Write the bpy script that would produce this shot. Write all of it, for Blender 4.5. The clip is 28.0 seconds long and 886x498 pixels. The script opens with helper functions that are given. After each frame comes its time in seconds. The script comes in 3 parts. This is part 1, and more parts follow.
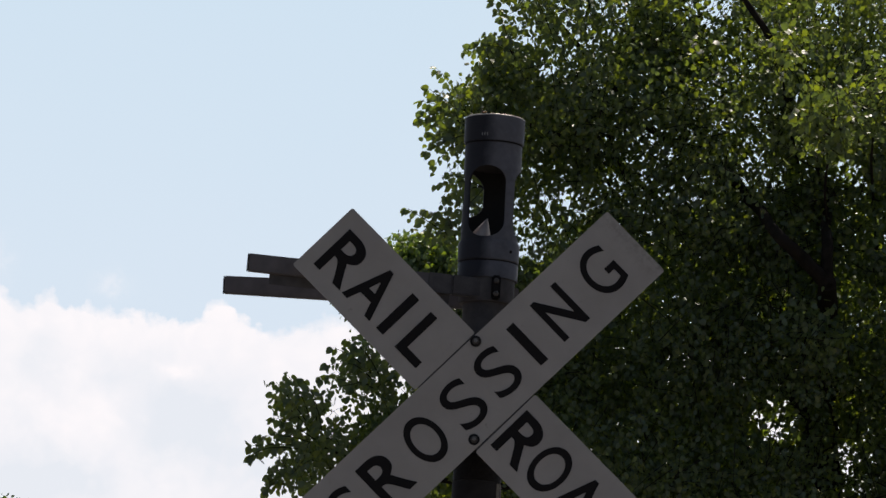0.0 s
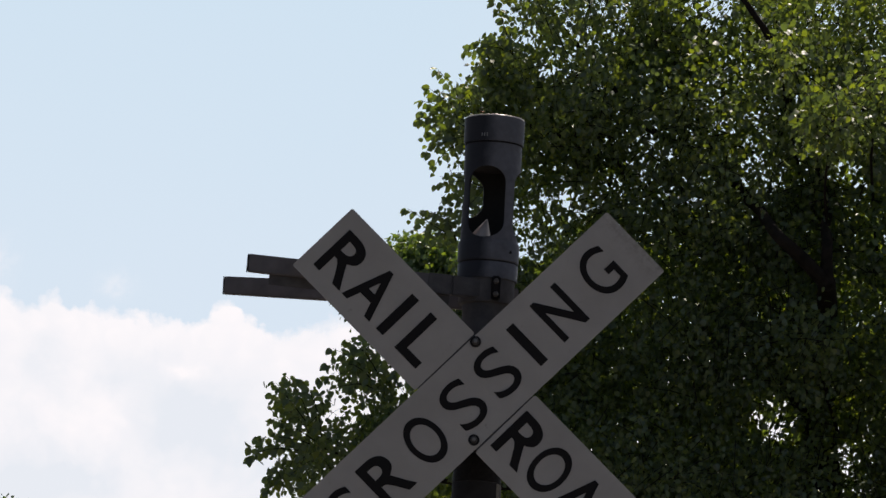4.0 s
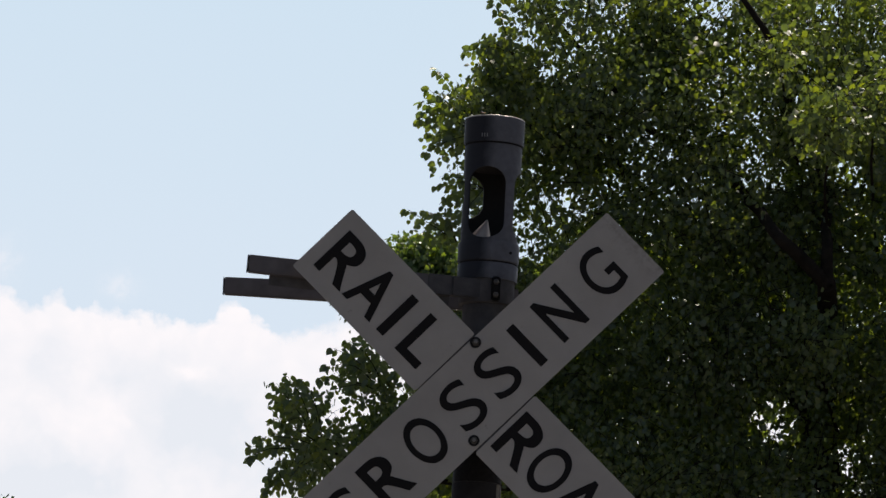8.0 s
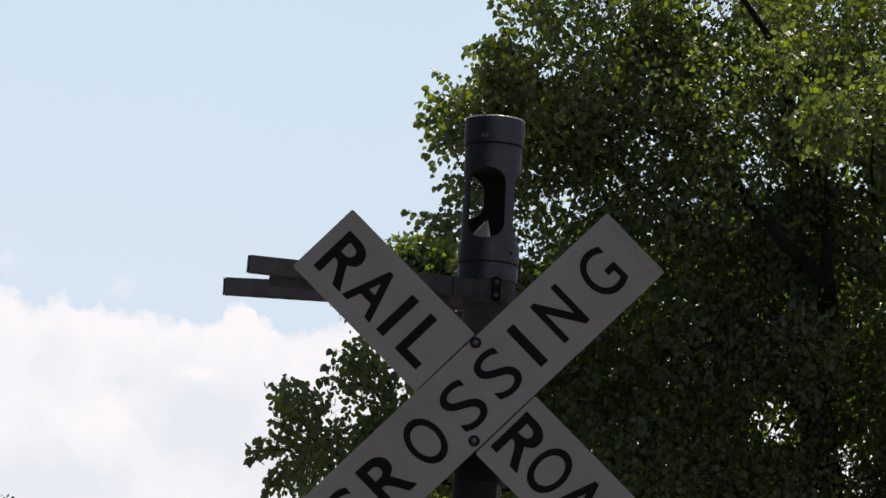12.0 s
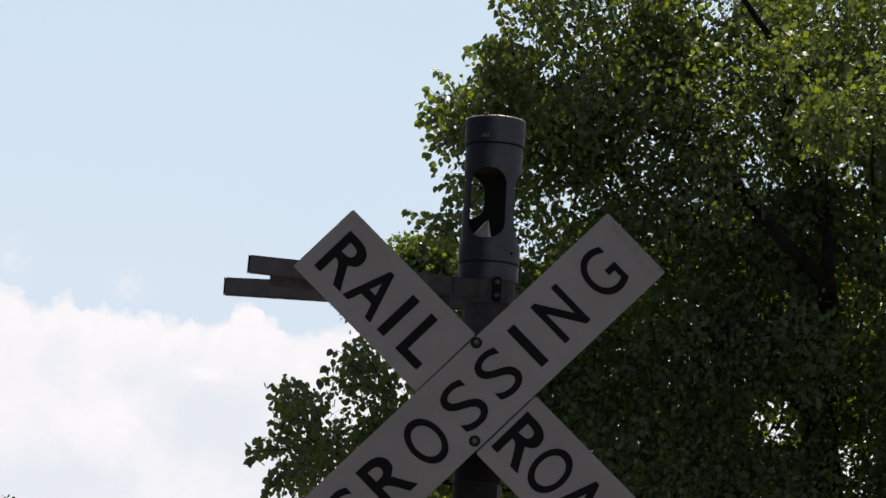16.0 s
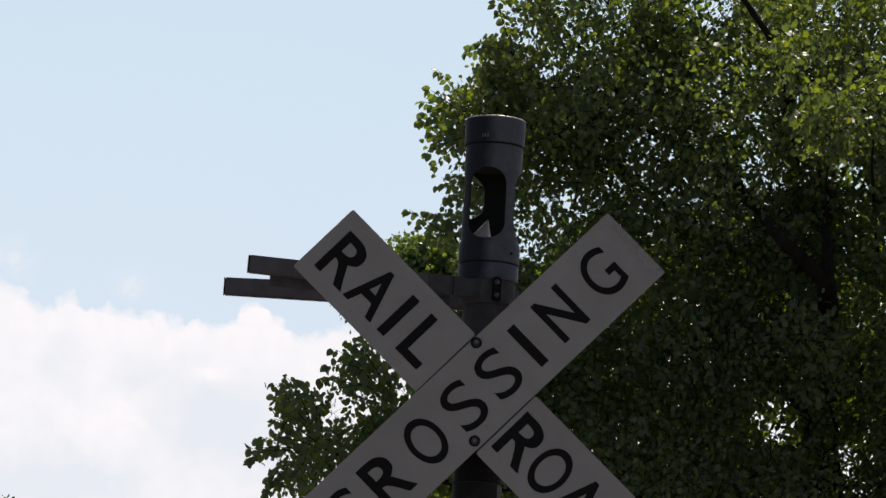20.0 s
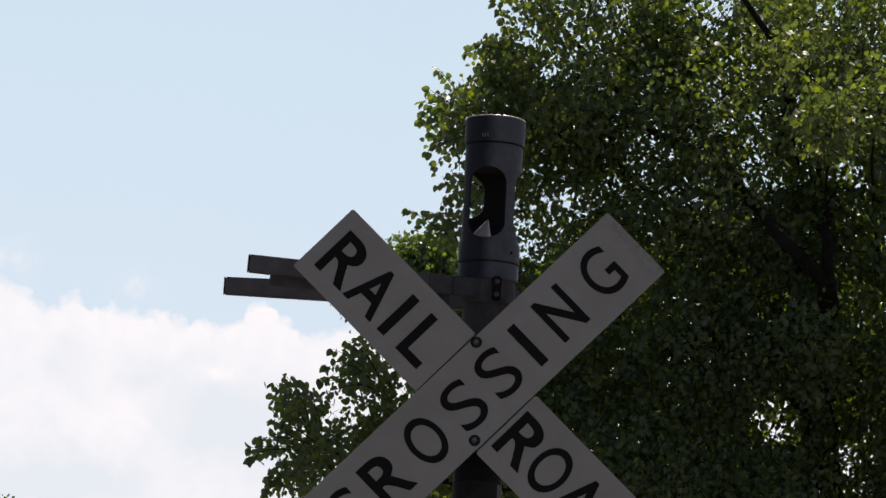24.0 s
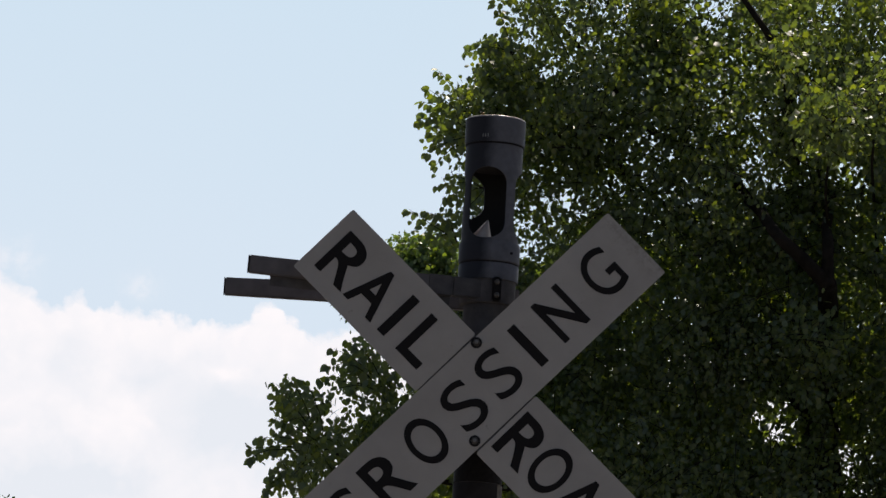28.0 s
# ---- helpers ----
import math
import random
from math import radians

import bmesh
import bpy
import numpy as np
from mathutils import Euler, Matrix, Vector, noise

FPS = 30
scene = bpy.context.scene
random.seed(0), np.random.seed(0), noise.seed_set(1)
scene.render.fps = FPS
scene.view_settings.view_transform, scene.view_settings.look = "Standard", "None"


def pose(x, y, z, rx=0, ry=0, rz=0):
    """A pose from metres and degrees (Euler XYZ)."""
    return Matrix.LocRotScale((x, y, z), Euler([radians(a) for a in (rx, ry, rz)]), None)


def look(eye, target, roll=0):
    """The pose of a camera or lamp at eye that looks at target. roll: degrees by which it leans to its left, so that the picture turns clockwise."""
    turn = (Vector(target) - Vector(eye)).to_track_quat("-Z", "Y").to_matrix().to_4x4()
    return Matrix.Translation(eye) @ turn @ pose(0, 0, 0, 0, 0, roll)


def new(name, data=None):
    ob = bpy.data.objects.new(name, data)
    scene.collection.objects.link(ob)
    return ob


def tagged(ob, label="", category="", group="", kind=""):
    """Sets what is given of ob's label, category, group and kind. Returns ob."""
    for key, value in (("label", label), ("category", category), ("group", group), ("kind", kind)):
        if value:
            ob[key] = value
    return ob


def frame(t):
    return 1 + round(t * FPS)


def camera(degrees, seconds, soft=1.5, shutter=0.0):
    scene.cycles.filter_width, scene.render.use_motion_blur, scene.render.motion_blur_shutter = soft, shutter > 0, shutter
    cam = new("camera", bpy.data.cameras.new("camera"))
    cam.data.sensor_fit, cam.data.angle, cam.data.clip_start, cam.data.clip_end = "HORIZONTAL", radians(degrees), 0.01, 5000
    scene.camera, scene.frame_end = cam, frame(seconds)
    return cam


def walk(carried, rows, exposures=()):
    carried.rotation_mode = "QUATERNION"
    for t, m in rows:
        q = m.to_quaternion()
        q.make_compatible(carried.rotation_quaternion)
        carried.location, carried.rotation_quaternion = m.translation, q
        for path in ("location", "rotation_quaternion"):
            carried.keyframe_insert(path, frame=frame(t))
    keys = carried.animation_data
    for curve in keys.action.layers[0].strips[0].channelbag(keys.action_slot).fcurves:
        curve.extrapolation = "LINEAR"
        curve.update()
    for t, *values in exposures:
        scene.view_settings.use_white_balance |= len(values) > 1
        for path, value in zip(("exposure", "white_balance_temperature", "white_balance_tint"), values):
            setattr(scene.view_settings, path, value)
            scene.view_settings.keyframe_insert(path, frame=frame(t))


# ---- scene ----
# The camera: a tripod shot with a long lens, looking up at the crossing sign.
EYE = Vector((0.0, 0.0, 1.6))


def aim(side=0.0, lift=0.0):
    """The camera's pose: side and lift are small drifts of the head, in thousandths of a degree."""
    p, y = radians(10.2 + lift / 1000), radians(side / 1000)
    return look(EYE, EYE + Vector((-math.sin(y) * math.cos(p), math.cos(y) * math.cos(p), math.sin(p))), 2.2)


cam = camera(10.6, 28.0, soft=1.5)
walk(cam, [(0.0, aim(0, -17)), (1.0, aim(0, -12)), (3.5, aim(-2, -11)), (6.5, aim(-2, -8)), (8.5, aim(-1, -2)),
           (11.0, aim(0, 0)), (14.5, aim(5, 1)), (17.0, aim(9, 1)), (21.0, aim(7, 0)), (23.5, aim(7, -6)),
           (25.5, aim(8, -2)), (28.0, aim(9, 0))],
     exposures=[(0.0, -0.3, 7000, 14), (28.0, -0.3, 7000, 14)])

# ---- light: hazy summer sky, sun high behind the sign ----
SUN_AZ, SUN_EL = radians(13), radians(60)
world = bpy.data.worlds.new("world")
scene.world = world
world.use_nodes = True
wn = world.node_tree
sky = wn.nodes.new("ShaderNodeTexSky")
sky.sky_type, sky.sun_disc = "NISHITA", False
sky.sun_elevation, sky.sun_rotation = SUN_EL, SUN_AZ
sky.air_density, sky.dust_density, sky.ozone_density = 1.0, 2.5, 1.5
wn.links.new(sky.outputs[0], wn.nodes["Background"].inputs[0])
wn.nodes["Background"].inputs[1].default_value = 0.056
sun = new("sun", bpy.data.lights.new("sun", "SUN"))
sun.data.energy, sun.data.angle, sun.data.color = 4.7, radians(0.53), (1.0, 0.95, 0.87)
sun_from = Vector((math.sin(SUN_AZ) * math.cos(SUN_EL), math.cos(SUN_AZ) * math.cos(SUN_EL), math.sin(SUN_EL)))
sun.matrix_world = look(sun_from * 60, (0, 0, 0))


# ---- materials ----
class Net:
    """A small helper to write node trees."""

    def __init__(self, name):
        self.mat = bpy.data.materials.new(name)
        self.mat.use_nodes = True
        self.tree = self.mat.node_tree
        self.bsdf = self.tree.nodes["Principled BSDF"]
        self.out = self.tree.nodes["Material Output"]

    def put(self, slot, value):
        if isinstance(value, bpy.types.NodeSocket):
            self.tree.links.new(value, slot)
        elif value is not None:
            slot.default_value = value

    def math(self, op, a, b=None, c=None, clamp=False):
        n = self.tree.nodes.new("ShaderNodeMath")
        n.operation, n.use_clamp = op, clamp
        for slot, v in zip(n.inputs, (a, b, c)):
            self.put(slot, v)
        return n.outputs[0]

    def coord(self, which="Object"):
        return self.tree.nodes.new("ShaderNodeTexCoord").outputs[which]

    def noise(self, scale, detail=4.0, rough=0.55, vector=None, dist=0.0):
        n = self.tree.nodes.new("ShaderNodeTexNoise")
        n.inputs["Scale"].default_value, n.inputs["Detail"].default_value = scale, detail
        n.inputs["Roughness"].default_value, n.inputs["Distortion"].default_value = rough, dist
        self.put(n.inputs["Vector"], vector if vector is not None else self.coord())
        return n.outputs["Fac"]

    def ramp(self, fac, *stops):
        n = self.tree.nodes.new("ShaderNodeValToRGB")
        while len(n.color_ramp.elements) < len(stops):
            n.color_ramp.elements.new(0.5)
        for e, (p, c) in zip(n.color_ramp.elements, stops):
            e.position, e.color = p, (*c, 1) if len(c) == 3 else c
        self.put(n.inputs[0], fac)
        return n.outputs[0]

    def mix(self, fac, a, b):
        n = self.tree.nodes.new("ShaderNodeMix")
        n.data_type = "RGBA"
        self.put(n.inputs[0], fac)
        for slot, v in ((n.inputs[6], a), (n.inputs[7], b)):
            self.put(slot, (*v, 1) if isinstance(v, tuple) and len(v) == 3 else v)
        return n.outputs[2]

    def bump(self, height, strength, distance):
        n = self.tree.nodes.new("ShaderNodeBump")
        n.inputs["Strength"].default_value, n.inputs["Distance"].default_value = strength, distance
        self.put(n.inputs["Height"], height)
        self.put(self.bsdf.inputs["Normal"], n.outputs[0])

    def set(self, **kw):
        for k, v in kw.items():
            self.put(self.bsdf.inputs[k.replace("_", " ")], (*v, 1) if isinstance(v, tuple) and len(v) == 3 else v)
        return self.mat


def plain(name, dark, light, scale, rough=0.6, metal=0.0, bump=0.2, dist=0.002, shine=0.5):
    """Paint, metal or stone: two tones at two scales, with fine relief."""
    n = Net(name)
    fine, big = n.noise(scale, 6, 0.6), n.noise(scale / 8, 3)
    col = n.ramp(n.math("ADD", n.math("MULTIPLY", fine, 0.5), n.math("MULTIPLY", big, 0.5)), (0.35, dark), (0.65, light))
    n.bump(fine, bump, dist)
    r = n.math("MULTIPLY_ADD", big, 0.3, rough - 0.15)
    n.bsdf.inputs["Specular IOR Level"].default_value = shine
    return n.set(Base_Color=col, Roughness=r, Metallic=metal)


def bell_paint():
    """Grey paint with faint runs, and the shade of its left side painted in."""
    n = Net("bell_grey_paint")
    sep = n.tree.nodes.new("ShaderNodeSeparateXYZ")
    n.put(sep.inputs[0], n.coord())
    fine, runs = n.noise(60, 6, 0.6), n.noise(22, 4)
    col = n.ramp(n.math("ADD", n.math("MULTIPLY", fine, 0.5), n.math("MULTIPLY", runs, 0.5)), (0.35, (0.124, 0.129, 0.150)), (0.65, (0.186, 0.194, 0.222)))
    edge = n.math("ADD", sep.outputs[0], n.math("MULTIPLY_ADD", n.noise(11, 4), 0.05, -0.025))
    # Shade on the left side is put into the colour.
    side_shade = n.ramp(n.math("MULTIPLY_ADD", edge, 12.0, 0.85), (0.50, (1, 1, 1)), (0.95, (0, 0, 0)))
    col = n.mix(n.math("MULTIPLY", side_shade, 0.92), col, (0.020, 0.021, 0.030))
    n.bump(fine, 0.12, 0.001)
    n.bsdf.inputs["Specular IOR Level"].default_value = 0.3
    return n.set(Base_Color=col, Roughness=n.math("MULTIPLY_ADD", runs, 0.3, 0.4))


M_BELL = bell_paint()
# Lighter than the cap: sun glint on the rim put into colour.
M_RIM = plain("sunlit_cap_edge", (0.45, 0.42, 0.38), (0.62, 0.58, 0.52), 90, 0.35, 0.2)
M_MAST = plain("mast_grey_paint", (0.088, 0.085, 0.090), (0.165, 0.160, 0.166), 30, 0.75, 0.0, 0.3, shine=0.2)
M_SLEEVE = plain("sleeve_dark_paint", (0.026, 0.025, 0.027), (0.050, 0.048, 0.051), 30, 0.8, 0.0, 0.3, shine=0.15)
M_ARM = plain("weathered_arm", (0.125, 0.115, 0.122), (0.215, 0.198, 0.206), 22, 0.6, 0.0, 0.4)
M_STEEL = plain("galvanised_steel", (0.22, 0.21, 0.20), (0.42, 0.41, 0.40), 140, 0.45, 0.7)
M_DARK = plain("dark_iron", (0.012, 0.011, 0.012), (0.030, 0.027, 0.028), 90, 0.7, 0.1, shine=0.2)
M_BOLT = plain("weathered_bolt", (0.07, 0.065, 0.062), (0.19, 0.18, 0.17), 160, 0.5, 0.4)
M_BACK = plain("dull_sign_back", (0.075, 0.072, 0.068), (0.13, 0.125, 0.118), 30, 0.7, 0.2, shine=0.2)
M_BLACK = plain("tube_inner_shade", (0.006, 0.006, 0.006), (0.014, 0.013, 0.013), 90, 0.8)
M_CONE = plain("spun_aluminium", (0.60, 0.49, 0.40), (0.74, 0.62, 0.52), 50, 0.5, 0.9, 0.1)
M_INK = plain("black_sign_paint", (0.009, 0.0075, 0.008), (0.019, 0.0155, 0.016), 40, 0.8, 0.0, 0.1, shine=0.4)
M_BARK = plain("tree_bark", (0.016, 0.014, 0.012), (0.044, 0.037, 0.031), 18, 0.9, 0.0, 0.8, 0.01, 0.1)
M_CONCRETE = plain("concrete", (0.30, 0.29, 0.27), (0.42, 0.41, 0.39), 30, 0.8, 0.0, 0.4)


def sign_paint():
    n = Net("white_sign_sheeting")
    big, fine = n.noise(5, 5), n.noise(70, 4)
    col = n.ramp(big, (0.3, (0.515, 0.482, 0.445)), (0.62, (0.612, 0.580, 0.542)))
    speck = n.math("MULTIPLY", n.ramp(n.noise(38, 2), (0.66, (0, 0, 0)), (0.74, (1, 1, 1))), n.ramp(n.noise(4, 2), (0.5, (0, 0, 0)), (0.65, (1, 1, 1))))
    col = n.mix(n.math("MULTIPLY", speck, 0.5), col, (0.26, 0.21, 0.16))
    sep = n.tree.nodes.new("ShaderNodeSeparateXYZ")
    n.put(sep.inputs[0], n.coord())
    tip = n.math("DIVIDE", n.math("SUBTRACT", n.math("ABSOLUTE", sep.outputs[0]), 0.55), 0.056, clamp=True)
    worn = n.math("MULTIPLY", tip, n.ramp(n.noise(55, 5, 0.65), (0.45, (0, 0, 0)), (0.62, (1, 1, 1))))
    col = n.mix(n.math("MULTIPLY", worn, 0.45), col, (0.22, 0.17, 0.12))
    rain = n.ramp(n.noise(14, 6, 0.65), (0.35, (0, 0, 0)), (0.75, (1, 1, 1)))
    col = n.mix(n.math("MULTIPLY", rain, 0.18), col, (0.36, 0.33, 0.31))
    n.bump(fine, 0.05, 0.001)
    return n.set(Base_Color=col, Roughness=n.math("MULTIPLY_ADD", big, 0.2, 0.4))


def leaf_stuff(name, tint):
    """Leaf blades: waxy above, light shines through."""
    n = Net(name)
    rnd = n.tree.nodes.new("ShaderNodeNewGeometry").outputs["Random Per Island"]
    obj = n.tree.nodes.new("ShaderNodeObjectInfo").outputs["Random"]
    pick = n.math("FRACT", n.math("ADD", rnd, obj))
    g = [tuple(c * k for c, k in zip(rgb, tint)) for rgb in ((0.062, 0.093, 0.062), (0.078, 0.116, 0.059), (0.096, 0.132, 0.047), (0.118, 0.136, 0.040))]
    col = n.ramp(pick, (0.0, g[0]), (0.45, g[1]), (0.86, g[2]), (0.985, g[3]))
    col = n.mix(n.math("MULTIPLY", n.noise(60, 2), 0.5), col, g[0])
    n.set(Base_Color=col, Roughness=0.5)
    n.bsdf.inputs["Specular IOR Level"].default_value = 0.75
    glow = n.tree.nodes.new("ShaderNodeBsdfTranslucent")
    thru = n.ramp(pick, (0.0, (0.080 * tint[0], 0.116 * tint[1], 0.023)), (0.5, (0.111 * tint[0], 0.156 * tint[1], 0.017)), (0.95, (0.172 * tint[0], 0.216 * tint[1], 0.008)))
    n.put(glow.inputs[0], thru)
    add = n.tree.nodes.new("ShaderNodeAddShader")
    n.tree.links.new(n.bsdf.outputs[0], add.inputs[0])
    n.tree.links.new(glow.outputs[0], add.inputs[1])
    n.tree.links.new(add.outputs[0], n.out.inputs[0])
    return n.mat


def cloud_stuff(name, base, humps, hollows, wisps=(), start=None):
    """A far cloud: an upper edge of humps, billowed, with wisps above it and greyer hollows within.
    humps: place, width, height along the edge; hollows: place across and up, half sizes, depth."""
    n = Net(name)
    at = n.coord()
    stir = n.tree.nodes.new("ShaderNodeTexNoise")
    stir.inputs["Scale"].default_value, stir.inputs["Detail"].default_value = 0.07, 4.0
    n.put(stir.inputs["Vector"], at)
    off = n.tree.nodes.new("ShaderNodeVectorMath")
    off.operation = "MULTIPLY_ADD"
    n.put(off.inputs[0], stir.outputs["Color"])
    off.inputs[1].default_value, off.inputs[2].default_value = (15.0, 0.0, 15.0), (-7.5, 0.0, -7.5)
    warp = n.tree.nodes.new("ShaderNodeVectorMath")
    n.put(warp.inputs[0], at)
    n.put(warp.inputs[1], off.outputs[0])

    def split(vector):
        sep = n.tree.nodes.new("ShaderNodeSeparateXYZ")
        n.put(sep.inputs[0], vector)
        return sep.outputs[0], sep.outputs[2]

    (u, v), (wu, wv) = split(at), split(warp.outputs[0])

    def bell(x, centre, width, high):
        d = n.math("DIVIDE", n.math("SUBTRACT", x, centre), width)
        return n.math("MULTIPLY", n.math("EXPONENT", n.math("MULTIPLY", n.math("MULTIPLY", d, d), -1.0)), high)

    billow = n.noise(0.11, 4, 0.5, at, 0.1)
    fine = n.noise(0.32, 5, 0.6, at)
    puffs = n.tree.nodes.new("ShaderNodeTexVoronoi")
    puffs.feature = "SMOOTH_F1"
    puffs.inputs["Scale"].default_value, puffs.inputs["Smoothness"].default_value = 0.13, 0.5
    puffs.inputs["Detail"].default_value, puffs.inputs["Roughness"].default_value = 2.0, 0.45
    n.put(puffs.inputs["Vector"], warp.outputs[0])
    lump = n.math("SUBTRACT", 0.60, puffs.outputs["Distance"])
    top = base
    for centre, width, high in humps:
        top = n.math("ADD", bell(u, centre, width, high), top)
    top = n.math("ADD", top, n.math("MULTIPLY_ADD", billow, 9.0, -3.5))
    top = n.math("ADD", top, n.math("MULTIPLY_ADD", fine, 5.0, -2.5))
    top = n.math("ADD", top, n.math("MULTIPLY", lump, 4.0))
    edge = n.math("MULTIPLY_ADD", n.ramp(n.noise(0.035, 2), (0.40, (0, 0, 0)), (0.60, (1, 1, 1))), 4.5, 2.8)
    body = n.math("DIVIDE", n.math("SUBTRACT", top, v), edge)
    cover = n.ramp(body, (0.0, (0, 0, 0)), (0.25, (0.42, 0.42, 0.42)), (0.8, (1, 1, 1)))
    for centre, high, wide, tall, amount in wisps:
        w = n.math("MULTIPLY", bell(wu, centre, wide, 1.0), bell(wv, high, tall, amount))
        cover = n.math("MAXIMUM", cover, n.math("MULTIPLY", w, n.ramp(n.noise(0.16, 5, 0.6, at), (0.35, (0, 0, 0)), (0.65, (1, 1, 1)))))
    if start is not None:
        cover = n.math("MULTIPLY", cover, n.math("DIVIDE", n.math("SUBTRACT", wu, start - 12.0), 16.0, clamp=True))
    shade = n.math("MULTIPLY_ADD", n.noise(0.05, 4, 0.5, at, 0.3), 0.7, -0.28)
    shade = n.math("ADD", shade, n.math("MULTIPLY", n.math("DIVIDE", n.math("SUBTRACT", n.math("SUBTRACT", top, v), 5.0), 22.0, clamp=True), 0.22))
    for centre, high, wide, tall, amount in hollows:
        shade = n.math("ADD", shade, n.math("MULTIPLY", bell(wu, centre, wide, 1.0), bell(wv, high, tall, amount)))
    shade = n.math("SUBTRACT", shade, n.math("MULTIPLY", lump, 0.35), clamp=True)
    col = n.mix(shade, (0.955, 0.98, 1.05), (0.775, 0.862, 0.97))
    glow = n.tree.nodes.new("ShaderNodeEmission")
    n.put(glow.inputs[0], col)
    glow.inputs[1].default_value = CLOUD_GLOW
    clear = n.tree.nodes.new("ShaderNodeBsdfTransparent")
    mix = n.tree.nodes.new("ShaderNodeMixShader")
    n.put(mix.inputs[0], cover)
    n.tree.links.new(clear.outputs[0], mix.inputs[1])
    n.tree.links.new(glow.outputs[0], mix.inputs[2])
    n.tree.links.new(mix.outputs[0], n.out.inputs[0])
    return n.mat


CLOUD_GLOW = 1.21
M_SIGN = sign_paint()
M_LEAF = leaf_stuff("leaf", (1.0, 1.0, 1.0))
M_LEAF_FAR = leaf_stuff("far_leaf", (0.92, 1.02, 0.92))
M_CLOUD = cloud_stuff("far_cloud", 0.9, ((-91.9, 12, 19.3), (-79.3, 10, 11.0), (-71.2, 6, 5.9), (-61.3, 7, 8.0), (-52.0, 4, 8.5), (-42.5, 6, 6.4), (-33.5, 8, 3.4), (-21.8, 12, 2.6)),
                      ((-28.0, -14.2, 10.6, 7.1, 0.45), (-53.1, -49.5, 26.0, 9.0, 0.95), (-54.2, -11.6, 8.0, 8.0, 0.35), (-2.0, -30.8, 19.5, 13.3, 0.9), (-38.0, -29.1, 9.0, 8.0, -0.5)),
                      ((-31.4, 14.4, 4.5, 4.0, 0.5), (-72.0, 20.0, 6.0, 6.0, 0.4)))
M_PUFF = cloud_stuff("far_cloud_puff", -2.4, ((-11.0, 9, 3.2), (-0.2, 5, 3.0), (6.6, 6, 9.7), (12.4, 4, 2.6), (21.4, 8, 2.2), (35.8, 9, 3.7), (46.5, 12, 6.3), (64.5, 15, 6.8)),
                     ((-2.1, -30.8, 19.5, 13.3, 0.85), (-15.7, -10.1, 8.0, 5.0, 0.3), (20.1, -46.7, 19.5, 10.6, 0.5), (-4.7, -14.8, 4.6, 3.4, -0.8)), start=-15.0)


def sky_glow_stuff():
    """A glowing sheet added to brighten the sky in view, thinning out to the open sky at its rim."""
    n = Net("sky_glow")
    sep = n.tree.nodes.new("ShaderNodeSeparateXYZ")
    n.put(sep.inputs[0], n.coord())
    side = n.math("SUBTRACT", 1.0, n.math("DIVIDE", n.math("SUBTRACT", n.math("ABSOLUTE", sep.outputs[0]), 500.0), 700.0, clamp=True))
    up = n.math("SUBTRACT", 1.0, n.math("DIVIDE", n.math("SUBTRACT", sep.outputs[2], 600.0), 700.0, clamp=True))
    cover = n.math("MULTIPLY", n.math("MULTIPLY", side, up), 0.92)
    tone = n.math("DIVIDE", n.math("SUBTRACT", sep.outputs[2], 190.0), 260.0, clamp=True)
    tone = n.math("ADD", tone, n.math("MULTIPLY_ADD", n.noise(0.004, 3), 0.5, -0.25), clamp=True)
    col = n.mix(tone, (0.71, 0.845, 1.0), (0.595, 0.795, 0.97))
    glow = n.tree.nodes.new("ShaderNodeEmission")
    n.put(glow.inputs[0], col)
    glow.inputs[1].default_value = SKY_GLOW
    clear = n.tree.nodes.new("ShaderNodeBsdfTransparent")
    mix = n.tree.nodes.new("ShaderNodeMixShader")
    n.put(mix.inputs[0], cover)
    n.tree.links.new(clear.outputs[0], mix.inputs[1])
    n.tree.links.new(glow.outputs[0], mix.inputs[2])
    n.tree.links.new(mix.outputs[0], n.out.inputs[0])
    return n.mat


# Strength of the sheet added to brighten the sky behind the sign.
SKY_GLOW = 1.25
M_SKY_GLOW = sky_glow_stuff()


def ground_stuff():
    # Out of view; its tone is chosen for the light it bounces up.
    n = Net("gravel_ground")
    col = n.ramp(n.math("MULTIPLY_ADD", n.noise(9, 6), 0.6, n.math("MULTIPLY", n.noise(0.15, 3), 0.4)), (0.35, (0.066, 0.058, 0.051)), (0.6, (0.128, 0.114, 0.102)), (0.75, (0.19, 0.17, 0.155)))
    n.bump(n.noise(40, 4), 0.8, 0.03)
    return n.set(Base_Color=col, Roughness=0.95)


M_GROUND = ground_stuff()


# ---- mesh helpers ----
def finish(name, bm, material, smooth=None):
    me = bpy.data.meshes.new(name)
    bmesh.ops.recalc_face_normals(bm, faces=bm.faces)
    bm.to_mesh(me)
    bm.free()
    me.materials.append(material)
    if smooth is not None:
        me.shade_smooth()
        me.set_sharp_from_angle(angle=radians(smooth))
    return me


def part(name, bm, material, parent, label="", smooth=40, m=None):
    ob = new(name, finish(name, bm, material, smooth))
    ob.parent = parent
    if m is not None:
        ob.matrix_basis = m
    return tagged(ob, label)


def thing(name, m, label, category, **kw):
    ob = new(name)
    ob.empty_display_size = 0.1
    ob.matrix_basis = m
    return tagged(ob, label, category, **kw)


